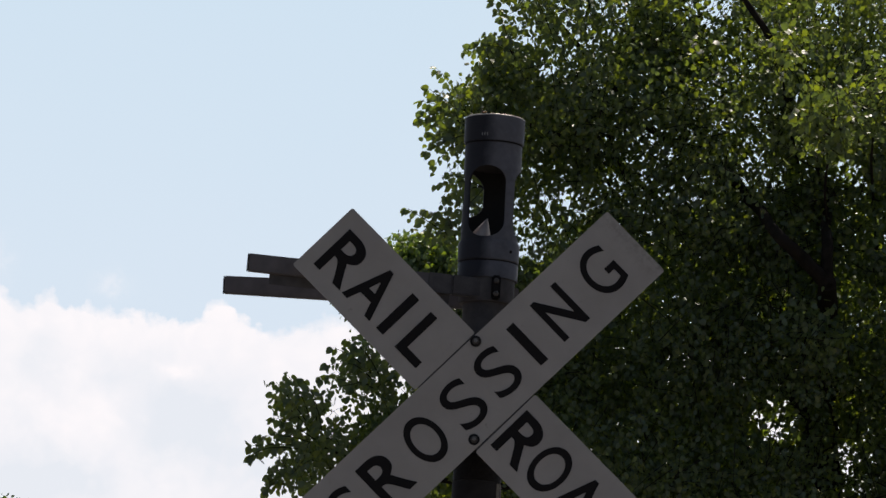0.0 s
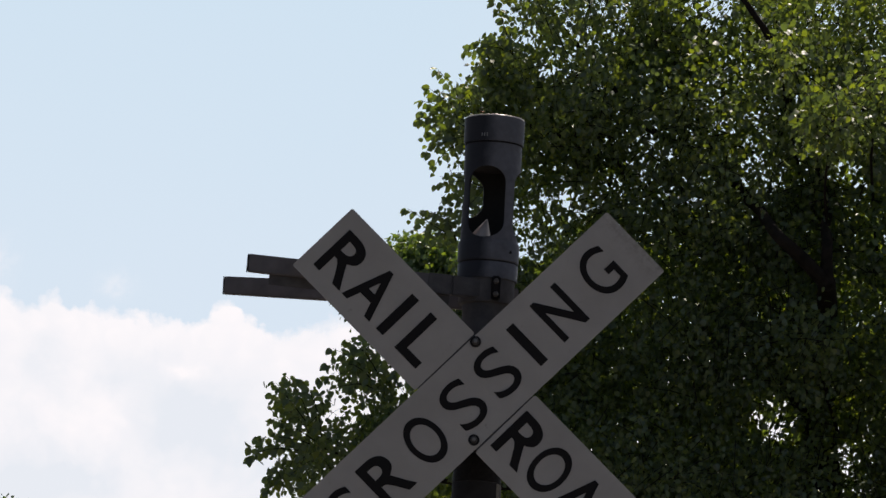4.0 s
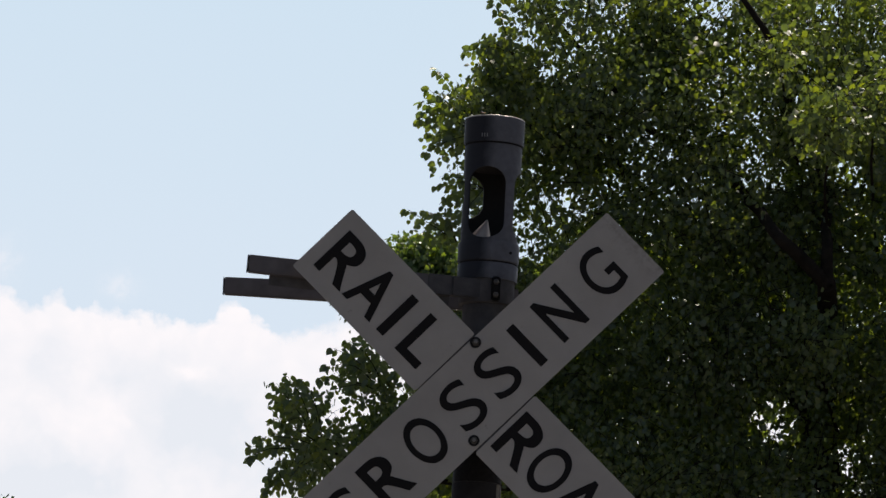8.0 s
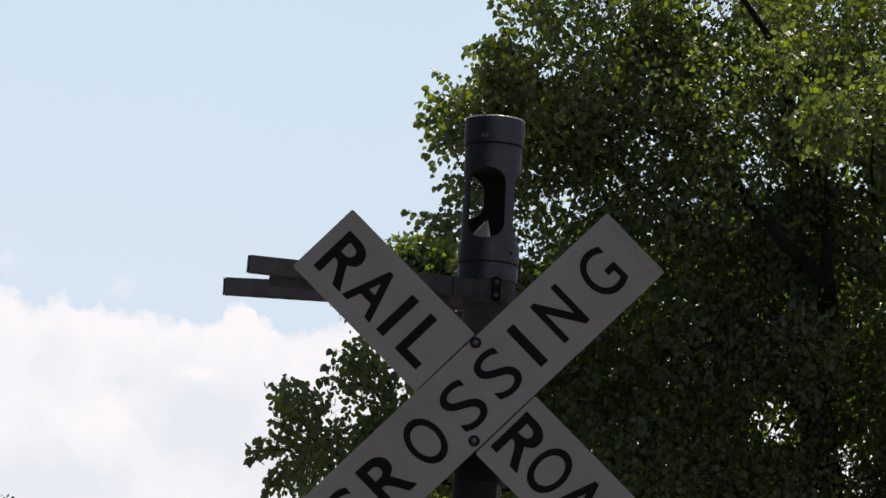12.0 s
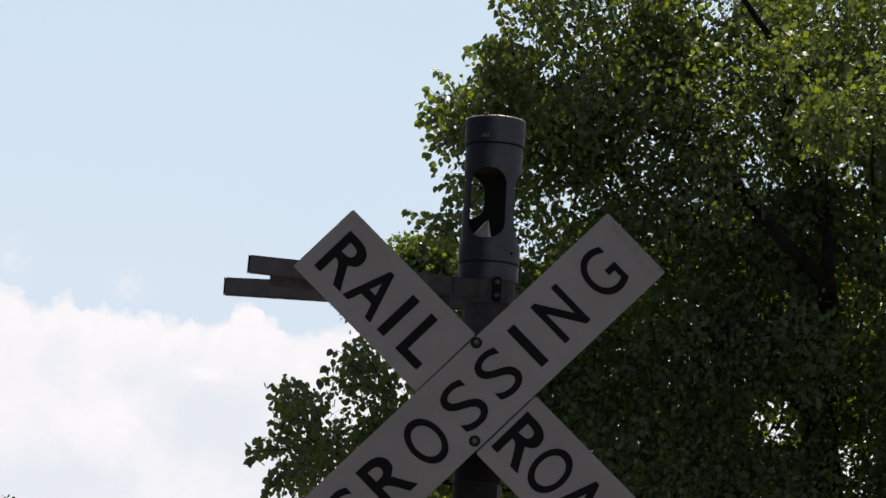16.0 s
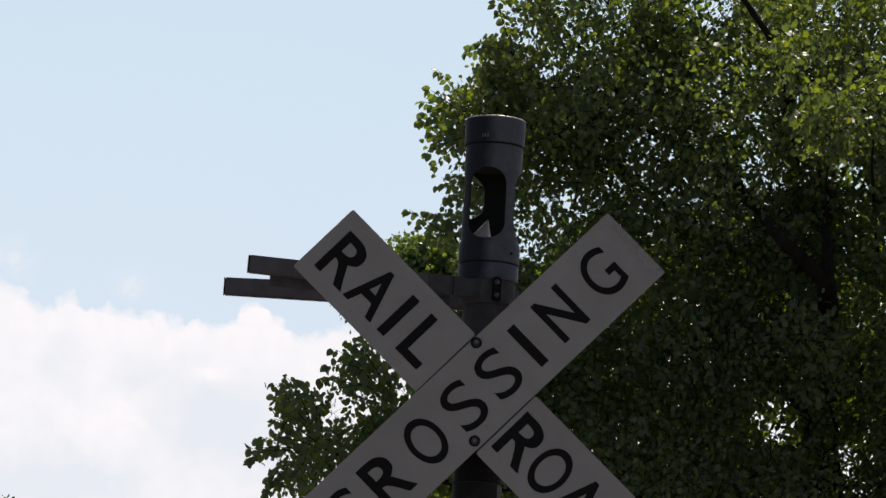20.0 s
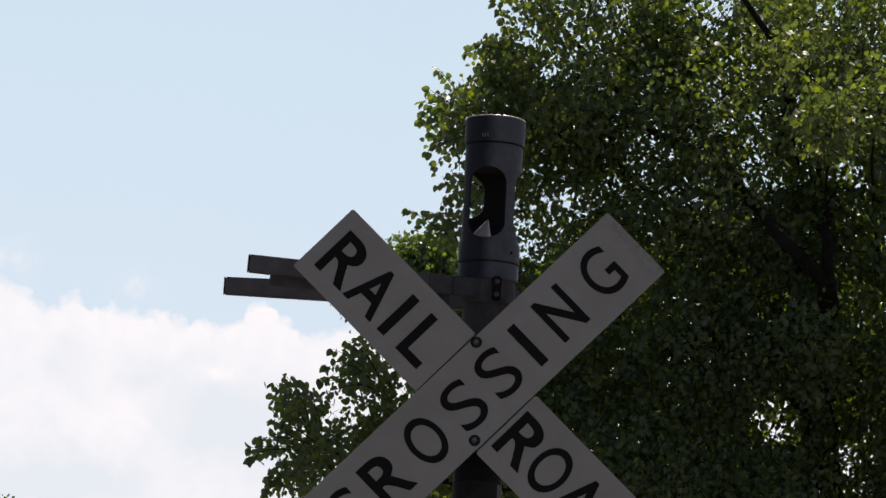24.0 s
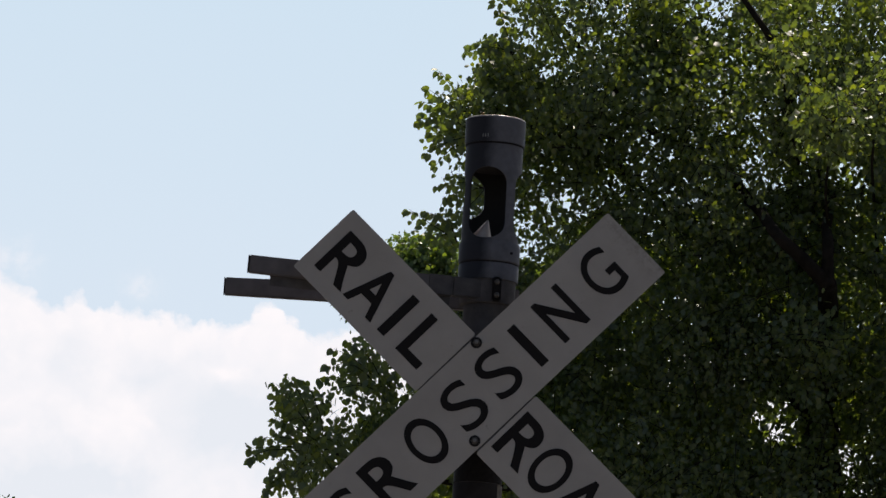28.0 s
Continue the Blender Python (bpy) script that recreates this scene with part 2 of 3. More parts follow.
def turned(profile, steps=48, closed=False):
    """A turned solid about z from (radius, height) pairs."""
    bm = bmesh.new()
    rings = []
    for r, z in profile:
        rings.append([bm.verts.new((r * math.cos(a), r * math.sin(a), z)) for a in (2 * math.pi * i / steps for i in range(steps))] if r > 1e-6 else [bm.verts.new((0, 0, z))])
    for a, b in zip(rings, rings[1:]):
        for i in range(steps):
            j = (i + 1) % steps
            if len(a) == 1:
                bm.faces.new((a[0], b[i], b[j]))
            elif len(b) == 1:
                bm.faces.new((a[i], a[j], b[0]))
            else:
                bm.faces.new((a[i], a[j], b[j], b[i]))
    return bm


def box(x0, x1, y0, y1, z0, z1, bevel=0.0):
    bm = bmesh.new()
    bmesh.ops.create_cube(bm, size=1.0, matrix=Matrix.Translation(((x0 + x1) / 2, (y0 + y1) / 2, (z0 + z1) / 2)) @ Matrix.Diagonal((x1 - x0, y1 - y0, z1 - z0, 1)))
    if bevel:
        bmesh.ops.bevel(bm, geom=bm.edges[:], offset=bevel, segments=2, affect="EDGES")
    return bm


def tube(path, radii, sides=8, bm=None):
    """A tapered round limb along a path of points."""
    bm = bm or bmesh.new()
    path = [Vector(p) for p in path]
    last = None
    for i, (p, r) in enumerate(zip(path, radii)):
        d = (path[min(i + 1, len(path) - 1)] - path[max(i - 1, 0)]).normalized()
        q = d.to_track_quat("Z", "Y")
        ring = [bm.verts.new(p + q @ Vector((r * math.cos(a), r * math.sin(a), 0))) for a in (2 * math.pi * k / sides for k in range(sides))]
        if last:
            for k in range(sides):
                bm.faces.new((last[k], last[(k + 1) % sides], ring[(k + 1) % sides], ring[k]))
        else:
            bm.faces.new(ring[::-1])
        last = ring
    bm.faces.new(last)
    return bm


# ---- ground and far sky ----
bm = bmesh.new()
bmesh.ops.create_grid(bm, x_segments=40, y_segments=40, size=2400)
ground = tagged(new("ground", finish("ground", bm, M_GROUND)), "unseen gravel ground reaching to the horizon, toned for bounced light", "ground", kind="structure")

bm = bmesh.new()
bm.faces.new([bm.verts.new(p) for p in ((-420, 0, -250), (480, 0, -250), (480, 0, 60), (-420, 0, 60))])
cloud_bank = tagged(new("cloud_backdrop", finish("cloud_backdrop", bm, M_CLOUD)), "bank of white cumulus cloud low in a pale blue sky", "cloud", kind="structure")
bm = bmesh.new()
bm.faces.new([bm.verts.new(p) for p in ((-40, 0, -250), (480, 0, -250), (480, 0, 60), (-40, 0, 60))])
cloud_puff = tagged(new("cloud_puff_backdrop", finish("cloud_puff_backdrop", bm, M_PUFF)), "white cumulus puff drifting before the cloud bank", "cloud", kind="structure")
bm = bmesh.new()
wide, tall = 24, 12
grid = [[bm.verts.new((1700 * math.sin(radians(-48 + 96 * i / wide)), 1700 * math.cos(radians(-48 + 96 * i / wide)), 1700 * math.tan(radians(-1 + 41 * j / tall)))) for i in range(wide + 1)] for j in range(tall + 1)]
for j in range(tall):
    for i in range(wide):
        bm.faces.new((grid[j][i], grid[j][i + 1], grid[j + 1][i + 1], grid[j + 1][i]))
sky_sheet = tagged(new("sky_backdrop", finish("sky_backdrop", bm, M_SKY_GLOW, 60)), "glowing pale blue sheet standing in for the sky far behind the trees", "sky", kind="structure")


# ---- the crossing mast ----
def mast():
    root = thing("signal_mast", pose(0.0713, 13.0, 0.0, 0, 0.8, 0), "grey painted steel signal mast standing in the gravel", "mast")
    part("pole", turned([(0.0, 0.0), (0.072, 0.0), (0.070, 0.4), (0.064, 3.20), (0.064, 3.86), (0.0, 3.86)]), M_MAST, root)
    part("foundation", turned([(0.0, 0.0), (0.30, 0.0), (0.30, 0.10), (0.28, 0.13), (0.0, 0.13)], 32), M_CONCRETE, root, "round concrete foundation")
    part("base_flange", turned([(0.073, 0.13), (0.16, 0.13), (0.16, 0.155), (0.09, 0.165), (0.085, 0.28), (0.073, 0.29)]), M_MAST, root)
    part("sleeve", turned([(0.062, 3.10), (0.0675, 3.10), (0.0675, 3.283), (0.066, 3.286), (0.062, 3.286)]), M_SLEEVE, root, "lower sleeve of the mast")
    # Dark collar put where the mast lies in the sign's shade.
    part("sign_clamp", turned([(0.062, 3.288), (0.0665, 3.288), (0.0665, 3.44), (0.062, 3.442)]), M_DARK, root, "dark collar standing in for shade on the mast under the sign")
    part("seam", box(0.052, 0.0625, -0.040, -0.022, 3.10, 3.284, 0.002), M_STEEL, root, "bright seam strip")
    part("clamp_band", turned([(0.064, 3.782), (0.076, 3.784), (0.077, 3.790), (0.077, 3.852), (0.076, 3.857), (0.064, 3.86)]), M_MAST, root, "steel band clamp")
    lug = part("clamp_lug", box(0.012, 0.037, -0.094, -0.060, 3.786, 3.852, 0.004), M_DARK, root, "dark clamp lug")
    for z in (3.80, 3.836):
        part("bolt", turned([(0.0, 0.0), (0.008, 0.0), (0.008, 0.008), (0.005, 0.012), (0.0, 0.012)], 6), M_BOLT, lug, m=pose(0.025, -0.093, z, 90))
    return root


mast()


def bell_housing():
    """The gong's cover: capped tube with three tall windows and, inside, a deflector cone skewed to fit the view."""
    z0 = 3.862
    root = thing("crossing_bell", pose(0.1253, 13.0, z0, 0, 0.8, 0), "grey electronic crossing bell on top of the mast", "bell")
    R, T = 0.0795, 0.004
    low, high = 3.955 - z0, 4.236 - z0
    w0, w1 = 3.962 - z0, 4.162 - z0
    r, rise = 0.045, 0.072
    rows = [low] + [w0 + r * (1 - math.cos(math.pi / 2 * k / 8)) for k in range(9)] + [w0 + rise + r * (1 - math.cos(math.pi / 2 * k / 8)) for k in range(9)] + [w1 - r * (1 - math.cos(math.pi / 2 * k / 8)) for k in range(8, -1, -1)] + [high]

    def opening(z, half, sill):
        d = max(0.0, (sill + r) - z, z - (w1 - r))
        return radians(half) * math.sqrt(max(0.0, 1 - (d / r) ** 2)) if sill - 1e-9 <= z <= w1 + 1e-9 else 0.0

    bm, cols = bmesh.new(), 18
    inner = bmesh.new()
    openings = ((-11, 41, w0), (97, 45, w0), (242, 46, w0 + rise))
    for s in range(3):
        (one, left, sill), (two, right, next_sill) = openings[s], openings[(s + 1) % 3]
        one, two = radians(one - 90), radians(two - 90 + (360 if s == 2 else 0))
        shells = []
        for rad in (R, R - T):
            grid = []
            for z in rows:
                a, b = one + opening(z, left, sill), two - opening(z, right, next_sill)
                grid.append([bm.verts.new((rad * math.cos(a + (b - a) * c / cols), rad * math.sin(a + (b - a) * c / cols), z)) for c in range(cols + 1)])
            shells.append(grid)
            for i in range(len(rows) - 1):
                for c in range(cols):
                    bm.faces.new((grid[i][c], grid[i][c + 1], grid[i + 1][c + 1], grid[i + 1][c]))
        lining = [[inner.verts.new((v.co.x * 0.985, v.co.y * 0.985, v.co.z)) for v in line] for line in shells[1]]
        for i in range(len(rows) - 1):
            for c in range(cols):
                inner.faces.new((lining[i][c], lining[i][c + 1], lining[i + 1][c + 1], lining[i + 1][c]))
        for c in (0, cols):
            for i in range(1, len(rows) - 2):
                bm.faces.new((shells[0][i][c], shells[0][i + 1][c], shells[1][i + 1][c], shells[1][i][c]))
    bmesh.ops.remove_doubles(bm, verts=bm.verts, dist=1e-5)
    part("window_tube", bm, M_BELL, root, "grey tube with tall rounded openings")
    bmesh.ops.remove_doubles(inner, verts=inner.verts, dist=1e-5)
    # Black sheet added to paint the shade inside the tube.
    part("lining", inner, M_BLACK, root, "black sheet standing in for shade inside the tube")
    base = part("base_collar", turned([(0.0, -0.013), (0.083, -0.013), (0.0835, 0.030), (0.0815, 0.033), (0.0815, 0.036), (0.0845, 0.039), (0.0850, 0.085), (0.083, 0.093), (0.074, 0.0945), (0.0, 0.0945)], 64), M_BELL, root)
    # Dark ring added to darken the collar's groove.
    part("gasket", turned([(0.080, 0.0325), (0.0828, 0.0325), (0.0828, 0.0365), (0.080, 0.0365)], 64), M_DARK, base, "dark ring added to darken the collar's groove")
    for a in (-45, 60, 160):
        part("screw", turned([(0.0, 0.0), (0.0045, 0.0), (0.004, 0.003), (0.0, 0.003)], 8), M_DARK, base, m=pose(0.0845 * math.cos(radians(a)), 0.0845 * math.sin(radians(a)), 0.062, 90, 0, a + 90))
    top = 4.307 - z0
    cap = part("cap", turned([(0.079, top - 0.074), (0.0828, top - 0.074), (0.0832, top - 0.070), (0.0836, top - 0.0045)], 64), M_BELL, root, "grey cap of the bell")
    part("lid", turned([(0.0836, top - 0.0045), (0.0834, top - 0.003), (0.0826, top - 0.0014), (0.0812, top - 0.0003), (0.079, top), (0.0, top + 0.001)], 64), M_RIM, cap, "lid in a lighter tone for the sun on its rim")
    part("band", turned([(0.0795, top - 0.079), (0.0812, top - 0.079), (0.0812, top - 0.0745), (0.0795, top - 0.0745)], 64), M_DARK, cap, "dark joint under the cap")
    for k in (-9, -4, 1):
        a = radians(-105 + k)
        part("louvre", box(-0.0012, 0.0012, -0.0010, 0.0010, -0.005, 0.005), M_STEEL, cap, m=pose(0.0834 * math.cos(a), 0.0834 * math.sin(a), top - 0.058, 0, 0, -15))
    cone = turned([(0.0, 0.0), (0.031, 0.0), (0.0305, 0.0015), (0.002, 0.053), (0.0, 0.0535)], 40)
    # Sheared sideways so the cone's outline fits the camera's view.
    for v in cone.verts:
        v.co.x += 0.36 * v.co.z
    cone = part("cone", cone, M_CONE, root, "bright spun metal deflector cone, skewed to fit the camera's view", m=pose(-0.0274, -0.012, 0.1070))
    part("stem", turned([(0.0, -0.0155), (0.012, -0.0155), (0.012, -0.0002), (0.0, -0.0002)], 16), M_DARK, cone, "dark stem of the deflector")
    part("sounder", turned([(0.0, 4.165 - z0), (0.060, 4.165 - z0), (0.072, 4.20 - z0), (0.072, 4.232 - z0), (0.0, 4.232 - z0)], 40), M_DARK, root, "dark sounder horn under the cap")
    return root


bell_housing()


def arm(name, a, b, deep, label, swell=1.0, web=False):
    """A straight bar from a to b (centres of its ends), swelled along its length to fit the view."""
    a, b = Vector(a), Vector(b)
    root = thing(name, Matrix.Translation(a) @ (b - a).to_track_quat("X", "Z").to_matrix().to_4x4(), label, "bracket arm", group="bracket arms on the mast")
    length = (b - a).length
    bar = box(0, length, -deep / 2, deep / 2, -0.0245, 0.0245, 0.003)
    for v in bar.verts:
        v.co.z *= 1 + (swell - 1) * v.co.x / length
    part("bar", bar, M_ARM, root)
    if web:
        # Two darker covers added to put shade on the arm near the mast.
        part("strap", box(0.497, 0.562, -deep / 2 - 0.003, deep / 2 + 0.002, -0.028, 0.0275, 0.002), M_MAST, root, "dark cover standing in for shade on the arm")
        part("shoe", box(0.563, 0.672, -deep / 2 - 0.004, deep / 2, -0.028, 0.0275, 0.004), M_MAST, root, "grey cover standing in for shade where the arm meets the mast")
        # Plate added to close the gap between the arms in the camera's view.
        part("web_plate", box(0.062, 0.56, 0.004, 0.010, -0.052, -0.016, 0.001), M_MAST, root, "plate added between the two arms to close the gap in view")
    # Dark end piece added to imitate the lens's colour fringe.
    part("end_plate", box(-0.002, 0.0005, -deep / 2, deep / 2, -0.0240, 0.0240, 0.0005), M_DARK, root, "dark end piece standing in for the lens's dark fringe")
    for x in (() if web else (length - 0.05, length - 0.12)):
        part("bolt", turned([(0.0, 0.0), (0.011, 0.0), (0.011, 0.008), (0.007, 0.012), (0.0, 0.012)], 6), M_BOLT, root, m=pose(x, -deep / 2, 0, 90))
    return root


arm("bracket_arm", (-0.531, 12.86, 3.852), (0.062, 12.935, 3.821), 0.022, "weathered grey square bracket arm in front of the mast", 1.08, True)
arm("bracket_arm", (-0.605, 13.10, 3.828), (0.215, 13.092, 3.814), 0.022, "weathered grey square bracket arm behind the mast", 1.35)


# ---- the crossbuck ----
def letter_mesh(ch):
    """A capital of the built-in font, thickened, in a unit box centred on the origin."""
    cu = bpy.data.curves.new("letter", "FONT")
    cu.body, cu.size, cu.offset, cu.extrude, cu.resolution_u = ch, 1.0, {"S": 0.0, "O": 0.010, "G": 0.005, "C": 0.005}.get(ch, 0.019), 0.01, 8
    ob = new("letter", cu)
    dg = bpy.context.evaluated_depsgraph_get()
    dg.update()
    me = bpy.data.meshes.new_from_object(ob.evaluated_get(dg))
    bpy.data.objects.remove(ob)
    co = np.empty(len(me.vertices) * 3)
    me.vertices.foreach_get("co", co)
    co = co.reshape(-1, 3)
    lo, hi = co.min(0), co.max(0)
    co = (co - (lo + hi) / 2) / (hi - lo)
    if ch == "R":
        # a full, wide bowl over the leg
        k = np.clip((co[:, 1] + 0.12) / 0.2, 0, 1)
        co[:, 0] += 0.22 * k * np.clip(co[:, 0] + 0.25, 0, 1)
    me.vertices.foreach_set("co", co.ravel())
    me.update()
    me.materials.clear()
    me.materials.append(M_INK)
    return me


LETTERS = {}
WIDE = {"I": 0.027, "S": 0.093, "O": 0.101, "R": 0.104, "N": 0.096, "G": 0.097, "C": 0.097, "A": 0.110, "L": 0.083, "D": 0.095}


def blade_mesh(length, width, thick, corner=0.012):
    bm = bmesh.new()
    pts = []
    for cx, cz, a0 in ((1, 1, 0), (-1, 1, 90), (-1, -1, 180), (1, -1, 270)):
        for k in range(5):
            a = radians(a0 + 90 * k / 4)
            pts.append((cx * (length / 2 - corner) + corner * math.cos(a), cz * (width / 2 - corner) + corner * math.sin(a)))
    f = bm.faces.new([bm.verts.new((x, 0, z)) for x, z in pts])
    ext = bmesh.ops.extrude_face_region(bm, geom=[f])
    bmesh.ops.translate(bm, vec=(0, thick, 0), verts=[v for v in ext["geom"] if isinstance(v, bmesh.types.BMVert)])
    return bm


def blade(root, text, slots, angle, start, end, label):
    """One lettered blade of the cross, from start to end along its line through the centre; slots are the letters' places."""
    mid = (start + end) / 2
    b = part("blade", blade_mesh(end - start, 0.2265, 0.003, 0.006), M_SIGN, root, label, m=pose(0, 0, 0, 0, -angle, 0) @ pose(mid, 0, 0))
    b.data.materials.append(M_BACK)
    for face in b.data.polygons:
        face.material_index = 1 if face.normal.y > 0.9 else 0
    for ch, s in zip(text, slots):
        if ch not in LETTERS:
            LETTERS[ch] = letter_mesh(ch)
        ob = new("letter", LETTERS[ch])
        ob.parent = b
        ob.matrix_basis = Matrix.Translation((s - mid, -0.0006, {"G": 0.004, "N": 0.001}.get(ch, -0.002))) @ pose(0, 0, 0, 90) @ Matrix.Diagonal((WIDE[ch], 0.138, 0.0012, 1))
        tagged(ob, "black letter")
    return b


def crossbuck():
    root = thing("crossbuck_sign", pose(0.102, 12.82, 3.512), "white railroad crossing crossbuck with black letters, bolted to the mast", "sign")
    blade(root, "RAIL", (-0.508, -0.394, -0.3006, -0.2005), -43.8, -0.598, -0.1175, "white blade lettered RAIL")
    blade(root, "ROAD", (0.1846, 0.2915, 0.406, 0.523), -43.8, 0.1182, 0.614, "white blade lettered ROAD")
    blade(root, "CROSSING", (-0.479, -0.334, -0.187, -0.045, 0.0832, 0.1934, 0.3193, 0.477), 45.7, -0.606, 0.606, "white blade lettered CROSSING")
    for x, z in ((-0.0035, 0.1395), (0.0017, -0.130)):
        washer = part("washer", turned([(0.0, 0.0), (0.0155, 0.0), (0.0155, 0.002), (0.0, 0.0025)], 20), M_SLEEVE, root, "dark washer", m=pose(x, -0.0002, z, 90))
        part("nut", turned([(0.0, 0.0022), (0.0100, 0.0022), (0.0100, 0.009), (0.0085, 0.0105), (0.0, 0.0105)], 6), M_BOLT, washer, "weathered nut")
        part("bolt_end", turned([(0.0, 0.0104), (0.0052, 0.0104), (0.0048, 0.019), (0.0, 0.0195)], 12), M_STEEL, washer, "worn bright bolt end")
    part("bracket", box(-0.03, 0.035, 0.012, 0.125, -0.15, 0.10, 0.004), M_DARK, root, "dark mounting bracket behind the blades")
    # Strips added to keep the gaps between the blades dark.
    for s in (-1, 1):
        part("backing_strip", box(-0.105, 0.105, 0.0035, 0.0095, s * 0.117 - 0.012, s * 0.117 + 0.012), M_MAST, root, "dark strip added behind the joint to darken its gap", m=pose(0, 0, 0, 0, -45.7, 0))
    return root


crossbuck()


# ---- trees ----
rng = np.random.default_rng(7)
LEAF_XY = np.array([(0, 0.02), (0, 0.48), (0, 1.06), (0.27, -0.02), (0.47, 0.24), (0.46, 0.56), (0.26, 0.85), (-0.27, -0.02), (-0.47, 0.24), (-0.46, 0.56), (-0.26, 0.85), (0.012, -0.3), (-0.012, -0.3)])
LEAF = np.column_stack([LEAF_XY, np.where(np.abs(LEAF_XY[:, 0]) > 0.1, 0.10, 0.0) - 0.10 * LEAF_XY[:, 1] ** 2])
LEAF_FACES = ((0, 3, 4, 1), (1, 4, 5), (1, 5, 6, 2), (0, 1, 8, 7), (1, 9, 8), (1, 2, 10, 9), (0, 11, 12))
# A plainer leaf of two bent halves, for the depth of the crown.
SMALL_XY = np.array([(0, 0.0), (0, 1.06), (0.32, 0.0), (0.47, 0.38), (0.30, 0.82), (-0.32, 0.0), (-0.47, 0.38), (-0.30, 0.82)])
SMALL = np.column_stack([SMALL_XY, np.where(np.abs(SMALL_XY[:, 0]) > 0.1, 0.10, 0.0) - 0.10 * SMALL_XY[:, 1] ** 2])
SMALL_FACES = ((0, 2, 3, 4, 1), (0, 1, 7, 6, 5))


def leaf_frames(at, droop, flat=0.25):
    """Turns for the leaves at these places: tips hang, neighbours face alike, flat tilts them to glow towards the
    camera.
    """
    n = len(at)
    tip = rng.normal(0, 0.75, (n, 3))
    tip[:, 2] -= droop
    tip /= np.linalg.norm(tip, axis=1)[:, None]
    face = rng.normal(0, 0.62, (n, 3))
    for axis in range(3):
        for _ in range(3):
            face[:, axis] += 0.62 * np.sin(at @ rng.normal(0, 11.0, 3) + rng.uniform(0, 6.28))
    face += flat * np.array((0.12, 0.85, 0.55))
    face -= tip * np.sum(face * tip, axis=1)[:, None]
    face /= np.linalg.norm(face, axis=1)[:, None]
    return np.stack([np.cross(tip, face), tip, face], axis=2)


def leaf_mesh(name, at, turn, size, material, plan=None, faces=None):
    plan, faces = (LEAF, LEAF_FACES) if plan is None else (plan, faces)
    n, k = len(at), len(plan)
    shape = plan[None] * np.stack([rng.uniform(0.78, 1.12, n), np.ones(n), rng.uniform(0.2, 2.2, n)], axis=1)[:, None, :]
    co = np.einsum("nij,nkj->nki", turn, shape) * size[:, None, None] + at[:, None, :]
    base = np.arange(n)[:, None] * k
    flat = np.array([v for f in faces for v in f])
    sizes = np.array([len(f) for f in faces])
    loops = (base + flat[None, :]).ravel()
    totals = np.tile(sizes, n)
    starts = np.concatenate([[0], np.cumsum(totals)[:-1]])
    me = bpy.data.meshes.new(name)
    me.vertices.add(n * k)
    me.vertices.foreach_set("co", co.ravel())
    me.loops.add(len(loops))
    me.loops.foreach_set("vertex_index", loops)
    me.polygons.add(len(totals))
    me.polygons.foreach_set("loop_start", starts)
    me.update(calc_edges=True)
    me.materials.append(material)
    return me


def shoots(radii, count, per, reach):
    """Leaf places in an ellipsoid: short leafy shoots scattered in it, thicker towards its skin."""
    d = rng.normal(0, 1, (count, 3))
    d /= np.linalg.norm(d, axis=1)[:, None]
    rad = rng.uniform(0.15, 1.0, count) ** 0.5
    start = d * rad[:, None] * np.array(radii) * 0.92
    way = d * 0.7 + rng.normal(0, 0.5, (count, 3))
    way /= np.linalg.norm(way, axis=1)[:, None]
    along = np.linspace(-0.5, 0.5, per)[None, :, None] * reach
    p = start[:, None, :] + way[:, None, :] * along + rng.normal(0, 0.028, (count, per, 3))
    return p.reshape(-1, 3), start, way


# Gaps laid along the camera's sight lines to fit its view: x, z at y = 26, radius, share of leaves kept.
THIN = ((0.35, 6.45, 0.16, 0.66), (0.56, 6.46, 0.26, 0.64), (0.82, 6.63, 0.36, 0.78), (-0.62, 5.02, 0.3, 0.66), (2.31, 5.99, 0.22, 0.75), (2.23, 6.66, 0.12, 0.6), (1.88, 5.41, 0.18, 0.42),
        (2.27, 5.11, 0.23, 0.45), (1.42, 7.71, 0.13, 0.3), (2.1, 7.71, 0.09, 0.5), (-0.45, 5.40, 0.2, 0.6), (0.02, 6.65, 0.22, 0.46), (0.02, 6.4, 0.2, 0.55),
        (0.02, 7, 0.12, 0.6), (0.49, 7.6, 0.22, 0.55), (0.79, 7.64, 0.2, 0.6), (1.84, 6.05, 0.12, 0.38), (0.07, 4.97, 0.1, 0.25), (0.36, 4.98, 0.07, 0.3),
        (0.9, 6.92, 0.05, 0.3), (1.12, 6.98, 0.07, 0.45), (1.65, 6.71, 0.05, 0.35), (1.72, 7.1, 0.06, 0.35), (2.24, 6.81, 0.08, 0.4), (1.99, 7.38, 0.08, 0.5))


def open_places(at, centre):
    """Which leaves stay, with the crown thinned along the camera's sight lines."""
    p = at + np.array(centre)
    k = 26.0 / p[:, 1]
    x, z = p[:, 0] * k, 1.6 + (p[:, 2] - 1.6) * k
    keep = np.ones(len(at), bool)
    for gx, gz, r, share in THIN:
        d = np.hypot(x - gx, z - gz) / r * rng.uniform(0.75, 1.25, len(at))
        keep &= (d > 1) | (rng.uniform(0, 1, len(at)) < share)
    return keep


ONE_LEAF = leaf_mesh("leaf", np.zeros((1, 3)), np.eye(3)[None], np.ones(1), M_LEAF)
SWAYING, FLUTTER = [], []


